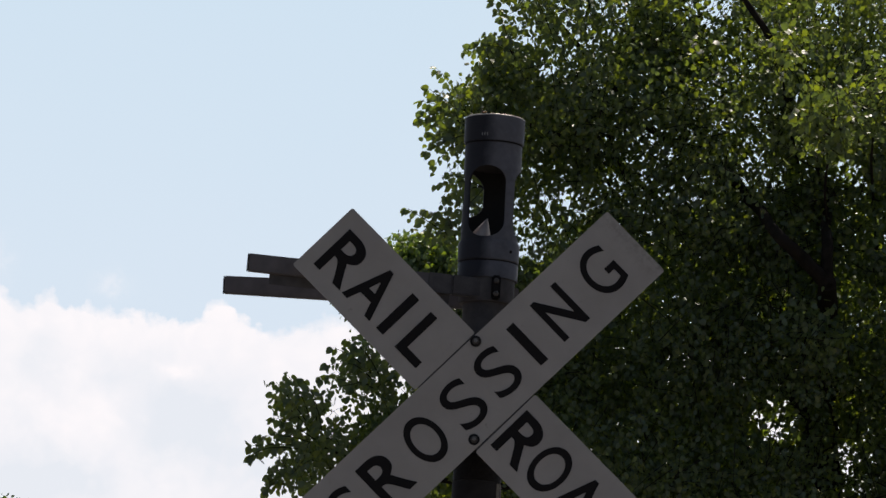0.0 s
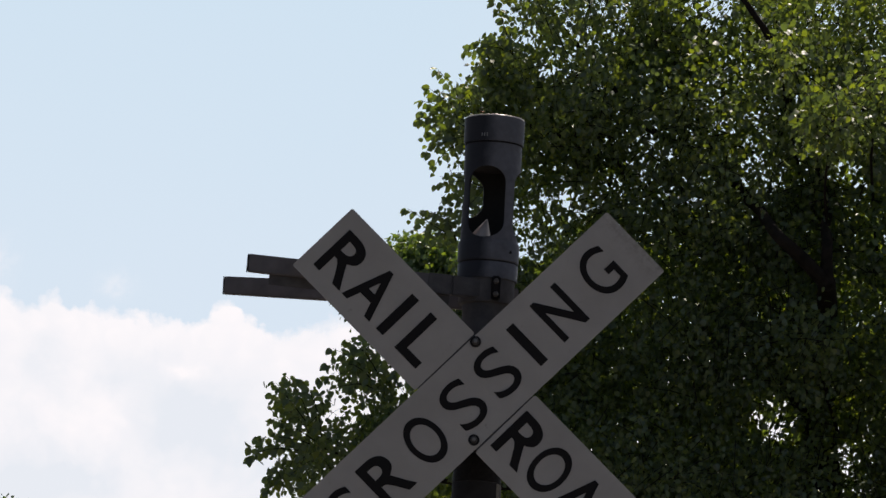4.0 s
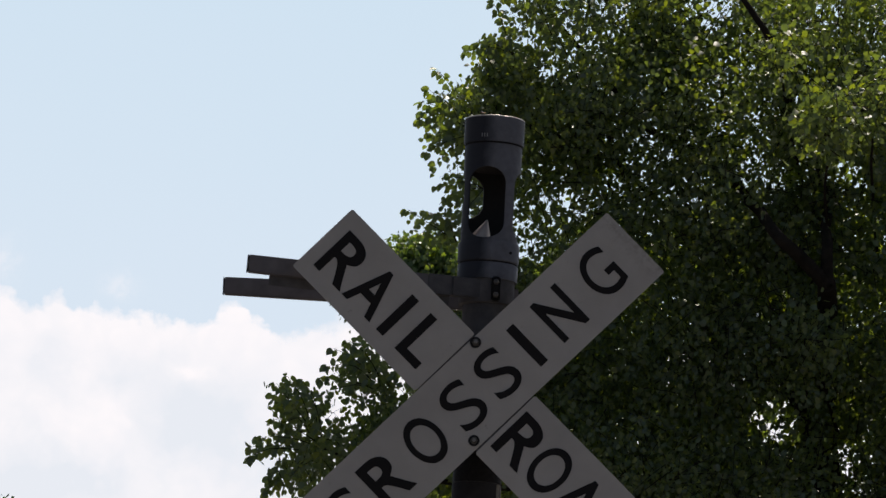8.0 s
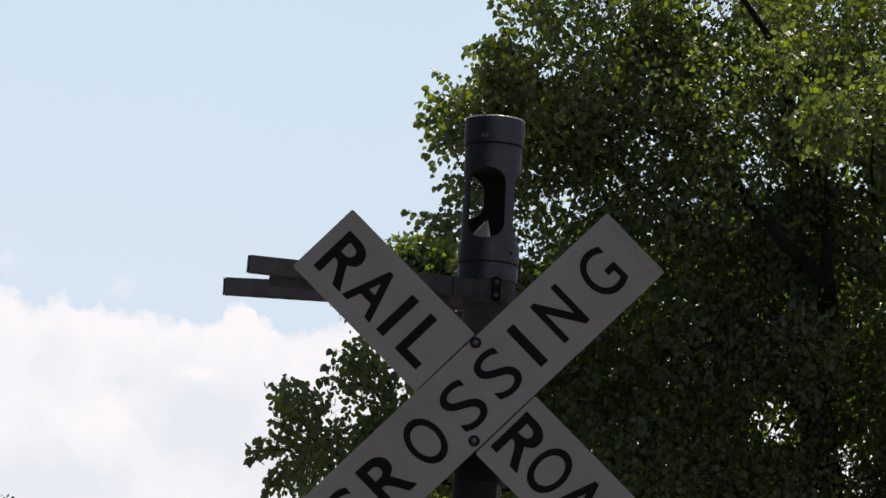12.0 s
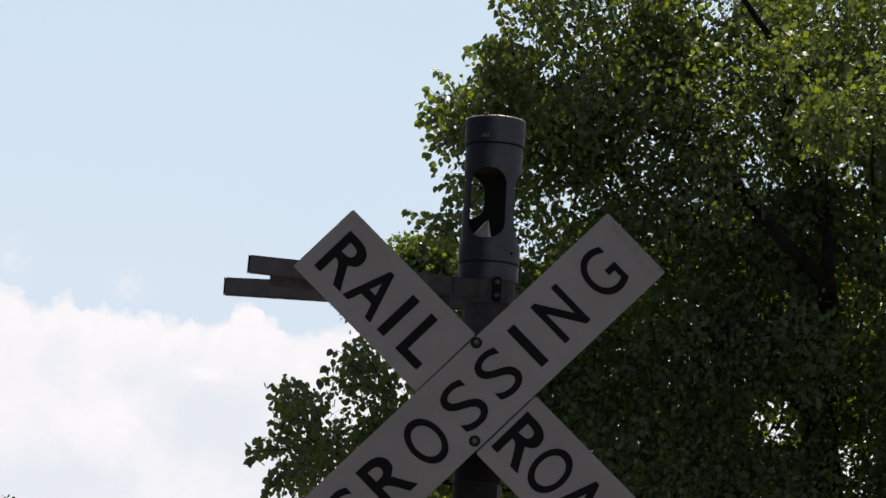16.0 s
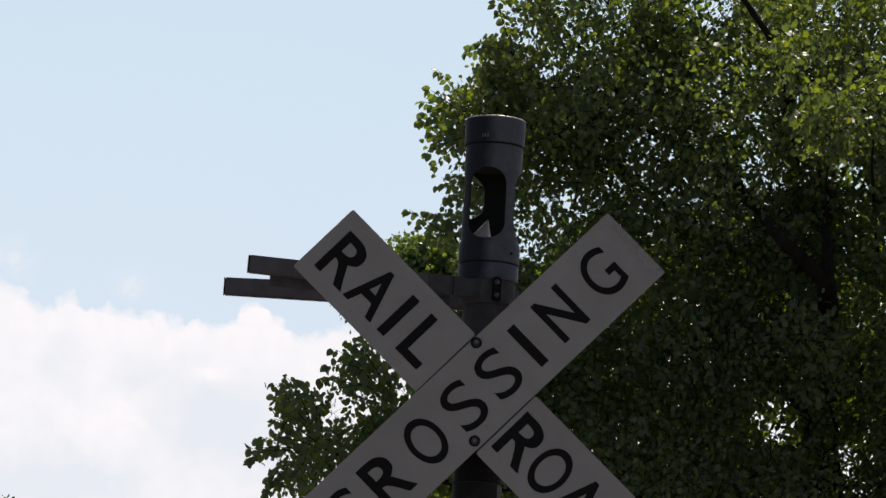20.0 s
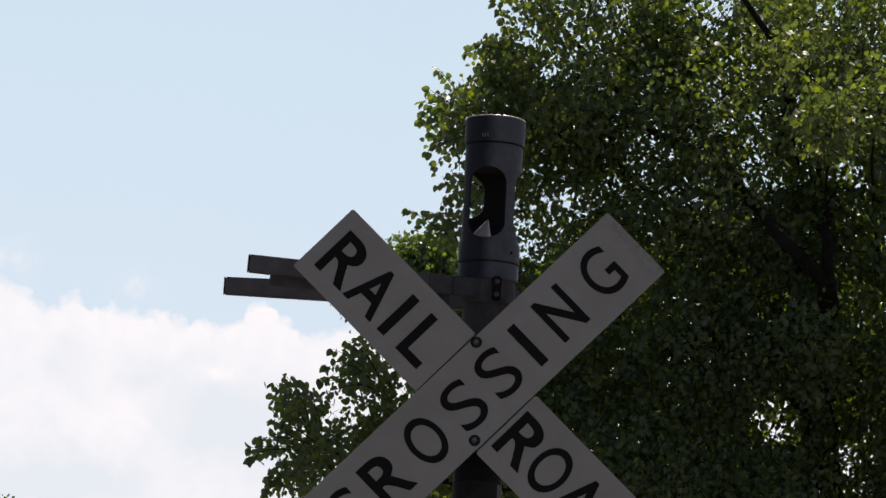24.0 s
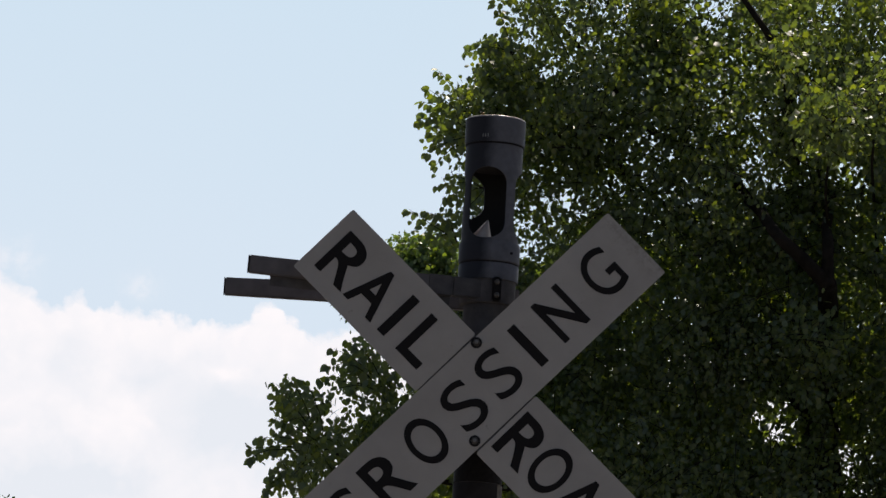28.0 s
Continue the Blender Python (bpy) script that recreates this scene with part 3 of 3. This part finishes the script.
def bough(tree, centre, radii, count, per, size, material, hang=0.9, sway=1.0, reach=0.24, thin=False, seed=None, flat=0.25, small=False):
    """One leafy bough: a clump of leaves on short shoots."""
    global rng
    rng = np.random.default_rng(500 + len(scene.collection.objects) if seed is None else seed)
    at, start, way = shoots(radii, count, per, reach)
    if thin:
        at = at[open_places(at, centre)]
    turn = leaf_frames(at, hang, flat)
    scale = size * rng.uniform(0.55, 1.25, len(at))
    ob = new("bough", leaf_mesh("bough", at, turn, scale, material, *((SMALL, SMALL_FACES) if small else ())))
    ob.parent = tree
    ob.matrix_basis = Matrix.Translation(centre)
    tagged(ob, kind="stuff")
    if sway:
        SWAYING.append((ob, Vector(centre), sway))
    return ob, start, way


def twigs(parent, starts, ways, reach, thick):
    bm = bmesh.new()
    for s, w in zip(starts, ways):
        tube([Vector(s) - Vector(w) * reach, Vector(s) - Vector(w) * reach * 0.3 + Vector((0, 0, 0.01)), Vector(s) + Vector(w) * reach * 0.6], (thick, thick * 0.7, thick * 0.35), 3, bm)
    return tagged(part("brushwood", bm, M_BARK, parent, smooth=None), kind="stuff")


def limb(tree, path, r0, r1, name="limb", sides=10):
    path = [Vector(p) for p in path]
    fine = []
    for a, b in zip(path, path[1:]):
        for k in range(4):
            p = a.lerp(b, k / 4)
            fine.append(p + noise.noise_vector(p * 3.1) * min(0.035, 0.008 + 0.4 * r0))
    fine.append(path[-1])
    n = len(fine) - 1
    return part(name, tube(fine, [r0 + (r1 - r0) * i / n for i in range(n + 1)], sides), M_BARK, tree, smooth=60)


# Outer boughs of the near tree: x, y, z, half width, half height.
EDGE = ((0.57, 25.6, 7.59, 0.32, 0.22), (0.30, 25.2, 7.09, 0.21, 0.18), (0.11, 25.0, 6.83, 0.20, 0.20), (0.13, 25.2, 6.52, 0.16, 0.24),
        (-0.36, 25.0, 5.40, 0.18, 0.19), (-0.65, 24.9, 5.09, 0.18, 0.21), (-0.74, 24.8, 4.84, 0.14, 0.15), (-0.45, 25.2, 5.00, 0.28, 0.28),
        (-0.04, 25.8, 5.24, 0.36, 0.45), (0.30, 25.6, 5.85, 0.34, 0.35), (0.38, 25.8, 6.75, 0.30, 0.45), (0.64, 26.0, 7.12, 0.26, 0.18),
        (0.30, 25.6, 7.32, 0.14, 0.10), (-0.77, 24.9, 5.23, 0.08, 0.09), (2.36, 26.2, 6.79, 0.28, 0.36), (0.15, 25.1, 6.32, 0.10, 0.13), (-0.27, 25.3, 5.13, 0.20, 0.22),
        (-0.01, 25.1, 6.25, 0.11, 0.08))
EDGE_SHOOTS = (110, 120, 90, 32, 74, 66, 40, 125, 150, 230, 165, 100, 40, 16, 130, 22, 190, 22)
# Single leafy shoots that stand out from the crown: the bough they spring from (x, y, z), then each tip (x, z) and its leaves.
OUTER = (((0.33, 25.1, 7.20), ((0.053, 7.203, 7), (0.22, 7.475, 6), (0.112, 7.262, 6), (0.213, 7.253, 5), (0.300, 7.288, 4), (0.274, 7.399, 4))),
         ((0.19, 24.9, 6.72), ((-0.076, 7.055, 5), (-0.129, 6.951, 8), (-0.157, 6.885, 8), (-0.164, 6.756, 9), (-0.111, 6.703, 8), (-0.087, 6.642, 7), (-0.130, 6.579, 4), (-0.077, 6.520, 5))),
         ((0.20, 24.9, 6.41), ((-0.070, 6.410, 4), (-0.007, 6.357, 4), (0.010, 6.291, 5), (0.051, 6.244, 4), (0.033, 6.481, 4))),
         ((0.06, 25.0, 6.15), ((-0.213, 6.313, 4), (-0.125, 6.304, 3), (-0.090, 6.318, 4), (-0.034, 6.284, 5))),
         ((-0.25, 24.9, 5.32), ((-0.500, 5.590, 7), (-0.579, 5.535, 7), (-0.598, 5.424, 7), (-0.635, 5.368, 6), (-0.604, 5.282, 3))),
         ((-0.58, 24.8, 4.99), ((-0.808, 5.370, 6), (-0.734, 5.361, 6), (-0.862, 5.320, 8), (-0.873, 5.229, 8), (-0.875, 5.134, 7), (-0.926, 5.018, 8), (-0.983, 4.974, 8), (-0.983, 4.899, 7), (-0.881, 4.799, 6), (-0.895, 4.720, 8), (-0.680, 5.285, 4))))


def shoot(tree, heart, tip, count, size, seed):
    """A thin stem from its bough to its tip, with single leaves on stalks to either side."""
    g = np.random.default_rng(seed)
    heart, tip = Vector(heart), Vector(tip)
    way = tip - heart
    tip = tip - way.normalized() * 0.016
    base = tip - way * min(1.0, 0.26 / way.length)
    way = tip - base
    bend = Vector(g.normal(0, 0.014, 3))
    path = [way * f + bend * math.sin(math.pi * f) + Vector((0, 0, 0.02 * math.sin(math.pi * f))) for f in (0.0, 0.25, 0.5, 0.75, 0.97)]
    ob = part("shoot", tube(path, (0.0026, 0.0023, 0.0019, 0.0015, 0.0010), 5), M_BARK, tree, m=Matrix.Translation(base))
    across = way.cross(Vector((0, 1, 0))).normalized()
    for i in range(count):
        f = 1.0 - 0.80 * (i / count) ** 1.2
        p = path[-1] if i == 0 else way * f + bend * math.sin(math.pi * f) + Vector((0, 0, 0.02 * math.sin(math.pi * f)))
        down = way.normalized() * (0.55 if i else 1.0) + across * (0.9 if i % 2 else -0.9) * (1 if i else 0) + Vector((0, 0, -1.0)) + Vector(g.normal(0, 0.34, 3))
        down.normalize()
        face = Vector(g.normal(0, 0.5, 3)) + Vector((0, -1.0, 0.25))
        face = (face - down * face.dot(down)).normalized()
        k = size * g.uniform(0.74, 1.22)
        lf = new("leaf", ONE_LEAF)
        lf.parent = ob
        turn = Matrix((down.cross(face), down, face)).transposed().to_4x4()
        lf.matrix_basis = Matrix.Translation(p + down * 0.28 * k) @ turn @ Matrix.Diagonal((k * g.uniform(0.85, 1.15), k, k, 1))
        FLUTTER.append(lf)
    SWAYING.append((ob, base, 1.0))


# Boughs placed to fit the camera's view; the nearest reach forward into the sun.
FRONT = ((1.925, 23.5, 6.55, 0.21, 0.17), (2.2, 25.2, 7.16, 0.18, 0.15), (0.8, 25.3, 7, 0.16, 0.12), (1.85, 26, 7.25, 0.33, 0.33),
         (1.8, 25.3, 6.26, 0.12, 0.08), (1.19, 25.7, 7.38, 0.33, 0.21), (0.78, 26, 6.87, 0.27, 0.24), (2.04, 25.9, 6.6, 0.21, 0.18),
         (1.98, 25, 5.7, 0.2, 0.15), (1.74, 24.45, 7.1, 0.13, 0.1), (2.17, 23.7, 6.74, 0.15, 0.17))
FRONT_SHOOTS = (90, 40, 24, 75, 12, 120, 110, 70, 45, 26, 46)

# Unseen boughs added above the view to shade the leaves below: x, y, z, shoots.
SHADE_BOUGHS = ((-0.45, 26.9, 8.75, 160), (-0.05, 27.2, 8.60, 280), (0.15, 26.3, 8.55, 20), (0.55, 26.9, 8.75, 120), (0.45, 26.0, 8.65, 20),
            (0.90, 26.3, 8.75, 60), (-0.19, 26.9, 8.65, 190), (1.35, 27.0, 9.0, 190), (1.85, 27.1, 9.05, 190), (2.3, 27.0, 8.95, 170),
            (1.6, 27.5, 9.2, 190), (0.2, 27.4, 8.7, 280), (0.5, 27.6, 8.8, 200), (0.08, 26.9, 8.72, 240))


def near_tree():
    tree = thing("broadleaf_tree", pose(0, 0, 0), "tall leafy green broadleaf tree, backlit by the sun", "tree")
    limb(tree, ((2.75, 27.2, 0), (2.70, 27.1, 1.6), (2.45, 27.0, 3.4), (2.2, 26.9, 5.0), (2.14, 26.5, 5.72), (2.034, 24.85, 5.963)), 0.22, 0.048, "trunk", 14)
    limb(tree, ((2.034, 24.85, 5.95), (1.78, 24.8, 6.19), (1.62, 25.6, 6.60), (1.42, 26.5, 7.1)), 0.040, 0.02)
    limb(tree, ((2.034, 24.85, 5.95), (2.03, 24.85, 6.16), (2.08, 25.6, 6.5), (2.05, 26.6, 7.2), (1.9, 26.6, 8.2)), 0.036, 0.015)
    limb(tree, ((2.2, 26.9, 5.0), (2.0, 27.0, 6.6), (1.95, 26.6, 7.1), (1.84, 25.4, 7.22), (1.671, 24.8, 7.323), (1.547, 24.8, 7.473), (1.2, 25.1, 7.95)), 0.030, 0.012)
    limb(tree, ((2.45, 27.0, 3.4), (1.5, 26.4, 4.6), (0.5, 25.9, 4.95), (-0.2, 25.7, 4.95), (-0.6, 25.1, 5.02)), 0.034, 0.005)
    limb(tree, ((2.1, 26.4, 5.4), (1.5, 26.4, 6.4), (0.95, 26.2, 6.85), (0.3, 25.4, 6.92), (0.05, 25.0, 6.85)), 0.026, 0.008)
    limb(tree, ((1.62, 25.6, 6.60), (1.1, 26.0, 7.0), (0.6, 25.7, 7.5)), 0.026, 0.010)
    limb(tree, ((2.70, 27.1, 1.6), (3.4, 27.4, 4.5), (3.8, 27.2, 7.5)), 0.13, 0.03)
    for k, ((x, y, z, rx, rz), n) in enumerate(zip(EDGE, EDGE_SHOOTS)):
        fine = 7 < k < 12
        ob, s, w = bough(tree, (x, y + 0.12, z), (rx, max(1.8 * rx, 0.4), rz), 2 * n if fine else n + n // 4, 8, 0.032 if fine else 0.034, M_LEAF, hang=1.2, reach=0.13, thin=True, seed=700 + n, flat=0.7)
        twigs(ob, s[::2], w[::2], 0.09, 0.0018)
    seed = 3000
    for heart, tips in OUTER:
        for x, z, n in tips:
            seed += 1
            shoot(tree, heart, (x, heart[1] + 0.06 * math.sin(seed * 2.4), z), 2 * n, 0.038, seed)
    for (x, y, z, rx, rz), n in zip(FRONT, FRONT_SHOOTS):
        ob, s, w = bough(tree, (x, y, z), (rx, 0.45, rz), n, 9, 0.036, M_LEAF, hang=0.8, reach=0.2, flat=0.45 if y < 24 else 0.2)
        twigs(ob, s, w, 0.15, 0.003)
        limb(tree, ((x + 0.25, 26.2, z - 0.35), (x + 0.08, (y + 26.0) / 2, z - 0.12), (x, y, z)), 0.010, 0.004, sides=6)
    # The body of the crown, bough by bough: deep and dark below, thinner and sunlit above.
    for layer, depth in enumerate((25.4, 26.1, 26.8, 27.5)):
        for row in range(8):
            z = 3.0 + 0.66 * row
            for col in range(-1 if layer and z < 6.2 else 0, 9):
                x = 0.72 + 0.60 * col + 0.3 * (layer % 2)
                if ((x - 2.7) / 3.0) ** 2 + ((z - 5.4) / 3.1) ** 2 > 1.0 or (layer == 2 and z > 6.6) or (layer == 3 and z > 6.5):
                    continue
                seen = x < 2.9 and 4.4 < z < 8.0
                jit = np.random.default_rng(90 + layer * 400 + row * 20 + col).normal(0, 1, 3)
                c = (x + 0.07 * jit[0], depth + 0.15 * jit[1], z + 0.07 * jit[2])
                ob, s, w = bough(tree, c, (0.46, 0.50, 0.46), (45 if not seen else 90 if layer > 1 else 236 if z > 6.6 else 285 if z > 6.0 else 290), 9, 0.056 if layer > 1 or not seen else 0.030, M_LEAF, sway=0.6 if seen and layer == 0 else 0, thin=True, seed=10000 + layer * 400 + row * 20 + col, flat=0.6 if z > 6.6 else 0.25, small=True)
                twigs(ob, s[::4], w[::4], 0.2, 0.003)
    # Boughs added out of view, leaning out over the lower boughs to shade them.
    for k, (x, y, z, n) in enumerate(SHADE_BOUGHS):
        ob, s, w = bough(tree, (x, y, z), (0.46, 0.46, 0.36), n, 8, 0.050, M_LEAF, sway=0, seed=4000 + k)
        twigs(ob, s[::3], w[::3], 0.2, 0.003)
        limb(tree, ((1.9, 26.6, 8.2), (0.5 * x + 0.95, 0.5 * y + 13.3, 8.35), (x, y, z)), 0.018, 0.006, sides=6)
    return tree


near_tree()


def far_tree(x, y, top, spread, label, lobes, count, lean=0.0):
    """A tree well behind: trunk, a few limbs and a crown of leafy boughs under its top."""
    tree = thing("broadleaf_tree", pose(x, y, 0), label, "tree")
    limb(tree, ((0.2, 0, 0), (0.1, 0.1, top * 0.4), (0, 0, top * 0.92)), 0.22, 0.04, "trunk", 10)
    for k in range(5):
        a = radians(72 * k + 20)
        limb(tree, ((0.1, 0.05, top * (0.35 + 0.08 * k)), (spread * 0.5 * math.cos(a), spread * 0.5 * math.sin(a), top * (0.5 + 0.08 * k)), (spread * 0.8 * math.cos(a), spread * 0.8 * math.sin(a), top * (0.55 + 0.08 * k))), 0.08, 0.02)
    for px, py, pz, rx, rz in lobes:
        bough(tree, (px, py, top + pz), (rx, rx, rz), count, 9, 0.046, M_LEAF_FAR, sway=0)
    for k in range(26):
        a, q = radians(137.5 * k), k / 26
        r = spread * math.sqrt(q) * 0.8
        bough(tree, (lean * (0.4 + q) + r * math.cos(a), r * math.sin(a), top - 1.2 - 2.6 * q - 0.5 * (k % 3)), (0.8, 0.8, 0.55), 90, 9, 0.07, M_LEAF_FAR, sway=0)
    return tree


far_tree(0.0, 45.5, 9.9, 1.25, "farther bright green broadleaf tree in full leaf", ((-0.18, -0.5, -0.36, 0.42, 0.26), (-0.46, -0.5, -0.62, 0.55, 0.34), (0.12, 0.3, -0.62, 0.70, 0.45)), 720, 1.1)
far_tree(-5.37, 60.0, 8.99, 2.0, "distant green tree whose crown just rises into view", ((0.0, 0, -0.16, 0.16, 0.10), (0.3, 0.2, -0.6, 0.5, 0.3)), 60)


# ---- insects ----
def insect(name, m, label, length, body, stripe):
    root = thing(name, m, label, "insect")
    k = length
    part("thorax", turned([(0.0, -0.2 * k), (0.10 * k, -0.12 * k), (0.13 * k, 0.0), (0.09 * k, 0.12 * k), (0.0, 0.17 * k)], 10), body, root, m=pose(0, 0, 0, 0, 90, 0))
    part("abdomen", turned([(0.0, -0.3 * k), (0.06 * k, -0.22 * k), (0.12 * k, -0.05 * k), (0.11 * k, 0.1 * k), (0.03 * k, 0.22 * k), (0.0, 0.25 * k)], 10), stripe, root, m=pose(-0.38 * k, 0, -0.03 * k, 0, 90, 0))
    part("head", turned([(0.0, -0.09 * k), (0.09 * k, -0.03 * k), (0.09 * k, 0.04 * k), (0.0, 0.09 * k)], 10), body, root, m=pose(0.25 * k, 0, 0.01 * k, 0, 90, 0))
    for side in (-1, 1):
        bm = bmesh.new()
        pts = ((0, 0), (0.08, 0.12), (0.02, 0.42), (-0.14, 0.55), (-0.24, 0.45), (-0.16, 0.15))
        f = bm.faces.new([bm.verts.new((x * k, side * y * k, 0.01 * k)) for x, y in pts])
        ext = bmesh.ops.extrude_face_region(bm, geom=[f])
        bmesh.ops.translate(bm, vec=(0, 0, 0.008 * k), verts=[v for v in ext["geom"] if isinstance(v, bmesh.types.BMVert)])
        part("wing", bm, M_WING, root, m=pose(-0.02 * k, side * 0.06 * k, 0.10 * k, side * 18, 0, -side * 18))
        for leg in range(3):
            lx = (0.10 - 0.10 * leg) * k
            part("leg", tube([(lx, side * 0.06 * k, -0.05 * k), (lx * 1.5, side * 0.22 * k, -0.02 * k), (lx * 1.9, side * 0.30 * k, -0.20 * k)], (0.014 * k, 0.012 * k, 0.008 * k), 5), body, root)
    return root


M_FLY = plain("fly_body", (0.015, 0.015, 0.018), (0.05, 0.05, 0.05), 400, 0.4)
M_WASP = plain("wasp_body", (0.10, 0.03, 0.01), (0.30, 0.11, 0.02), 300, 0.45)
M_WASP_TAIL = plain("wasp_tail", (0.25, 0.09, 0.01), (0.55, 0.28, 0.04), 350, 0.45)
M_WING = plain("insect_wing", (0.35, 0.33, 0.30), (0.6, 0.58, 0.55), 300, 0.2)
fly = insect("fly", pose(0.9, 8.0, 3.75), "small dark flying insect crossing the sky", 0.006, M_FLY, M_FLY)
wasp = insect("wasp", pose(0.097, 12.965, 4.313), "small orange wasp crawling on the bell cap", 0.017, M_WASP, M_WASP_TAIL)


# ---- what moves ----
def motions():
    # The two clouds drift slowly to one side, the nearer one faster.
    for cloud, y, speed in ((cloud_bank, 1500.0, 0.32), (cloud_puff, 1490.0, 0.54)):
        walk(cloud, [(t, Matrix.Translation((-68.0 + (t - 14.5) * speed, y, 242.0 + (t - 14.5) * 0.01))) for t in (0.0, 7.0, 14.0, 21.0, 28.0)])

    def gust(t):
        return math.exp(-((t - 17.9) / 1.5) ** 2) + 0.35 * math.exp(-((t - 3.2) / 0.8) ** 2) + 0.3 * math.exp(-((t - 24.3) / 1.0) ** 2)

    for ob, home, amount in SWAYING:
        a, b, c = (random.uniform(0, 6.28) for _ in range(3))
        outer = max(0.0, min(1.0, (0.2 - home.x) / 0.8))
        rows = []
        for i in range(41):
            t = 0.7 * i
            s = math.sin(1.7 * t + a) * 0.6 + math.sin(0.73 * t + b) * 0.4
            q = math.sin(2.3 * t + c)
            g = gust(t)
            dx = amount * (0.0022 * s + g * (0.012 - 0.024 * outer))
            dz = amount * (0.0018 * q - g * 0.016 * outer)
            rows.append((t, pose(home.x + dx, home.y, home.z + dz, 0.25 * q * amount, (0.35 * s + 0.6 * g) * amount, 0.3 * q * amount)))
        walk(ob, rows)
    for lf in FLUTTER[::3]:
        m, a, b = lf.matrix_basis.copy(), random.uniform(0, 6.28), random.uniform(1.8, 3.4)
        rows = []
        for i in range(57):
            t = 0.5 * i
            k = (4 + 9 * gust(t)) * math.sin(b * t + a)
            rows.append((t, m @ pose(0, 0, 0, 0.6 * k, k, 0)))
        walk(lf, rows)
    # The fly crosses the sky once.
    path = ((0.0, 1.30, 3.95), (10.0, 1.20, 3.90), (20.0, 1.10, 3.92), (23.4, 0.78, 3.70), (24.0, 0.18, 3.43), (24.4, -0.115, 3.356), (24.6, -0.263, 3.338), (24.8, -0.416, 3.281),
            (25.0, -0.561, 3.215), (25.2, -0.70, 3.141), (25.6, -0.96, 3.02), (28.0, -1.60, 2.90))
    walk(fly, [(t, pose(x, 8.0, z, 0, 8, 195)) for t, x, z in path])
    # The wasp works about on the edge of the cap.
    walk(wasp, [(0.7 * i, pose(0.097 + 0.004 * math.sin(0.9 * i), 12.926 + 0.006 * math.sin(0.5 * i + 1), 4.3118, 0, 4 * math.sin(1.3 * i), 150 + 35 * math.sin(0.6 * i))) for i in range(41)])


motions()
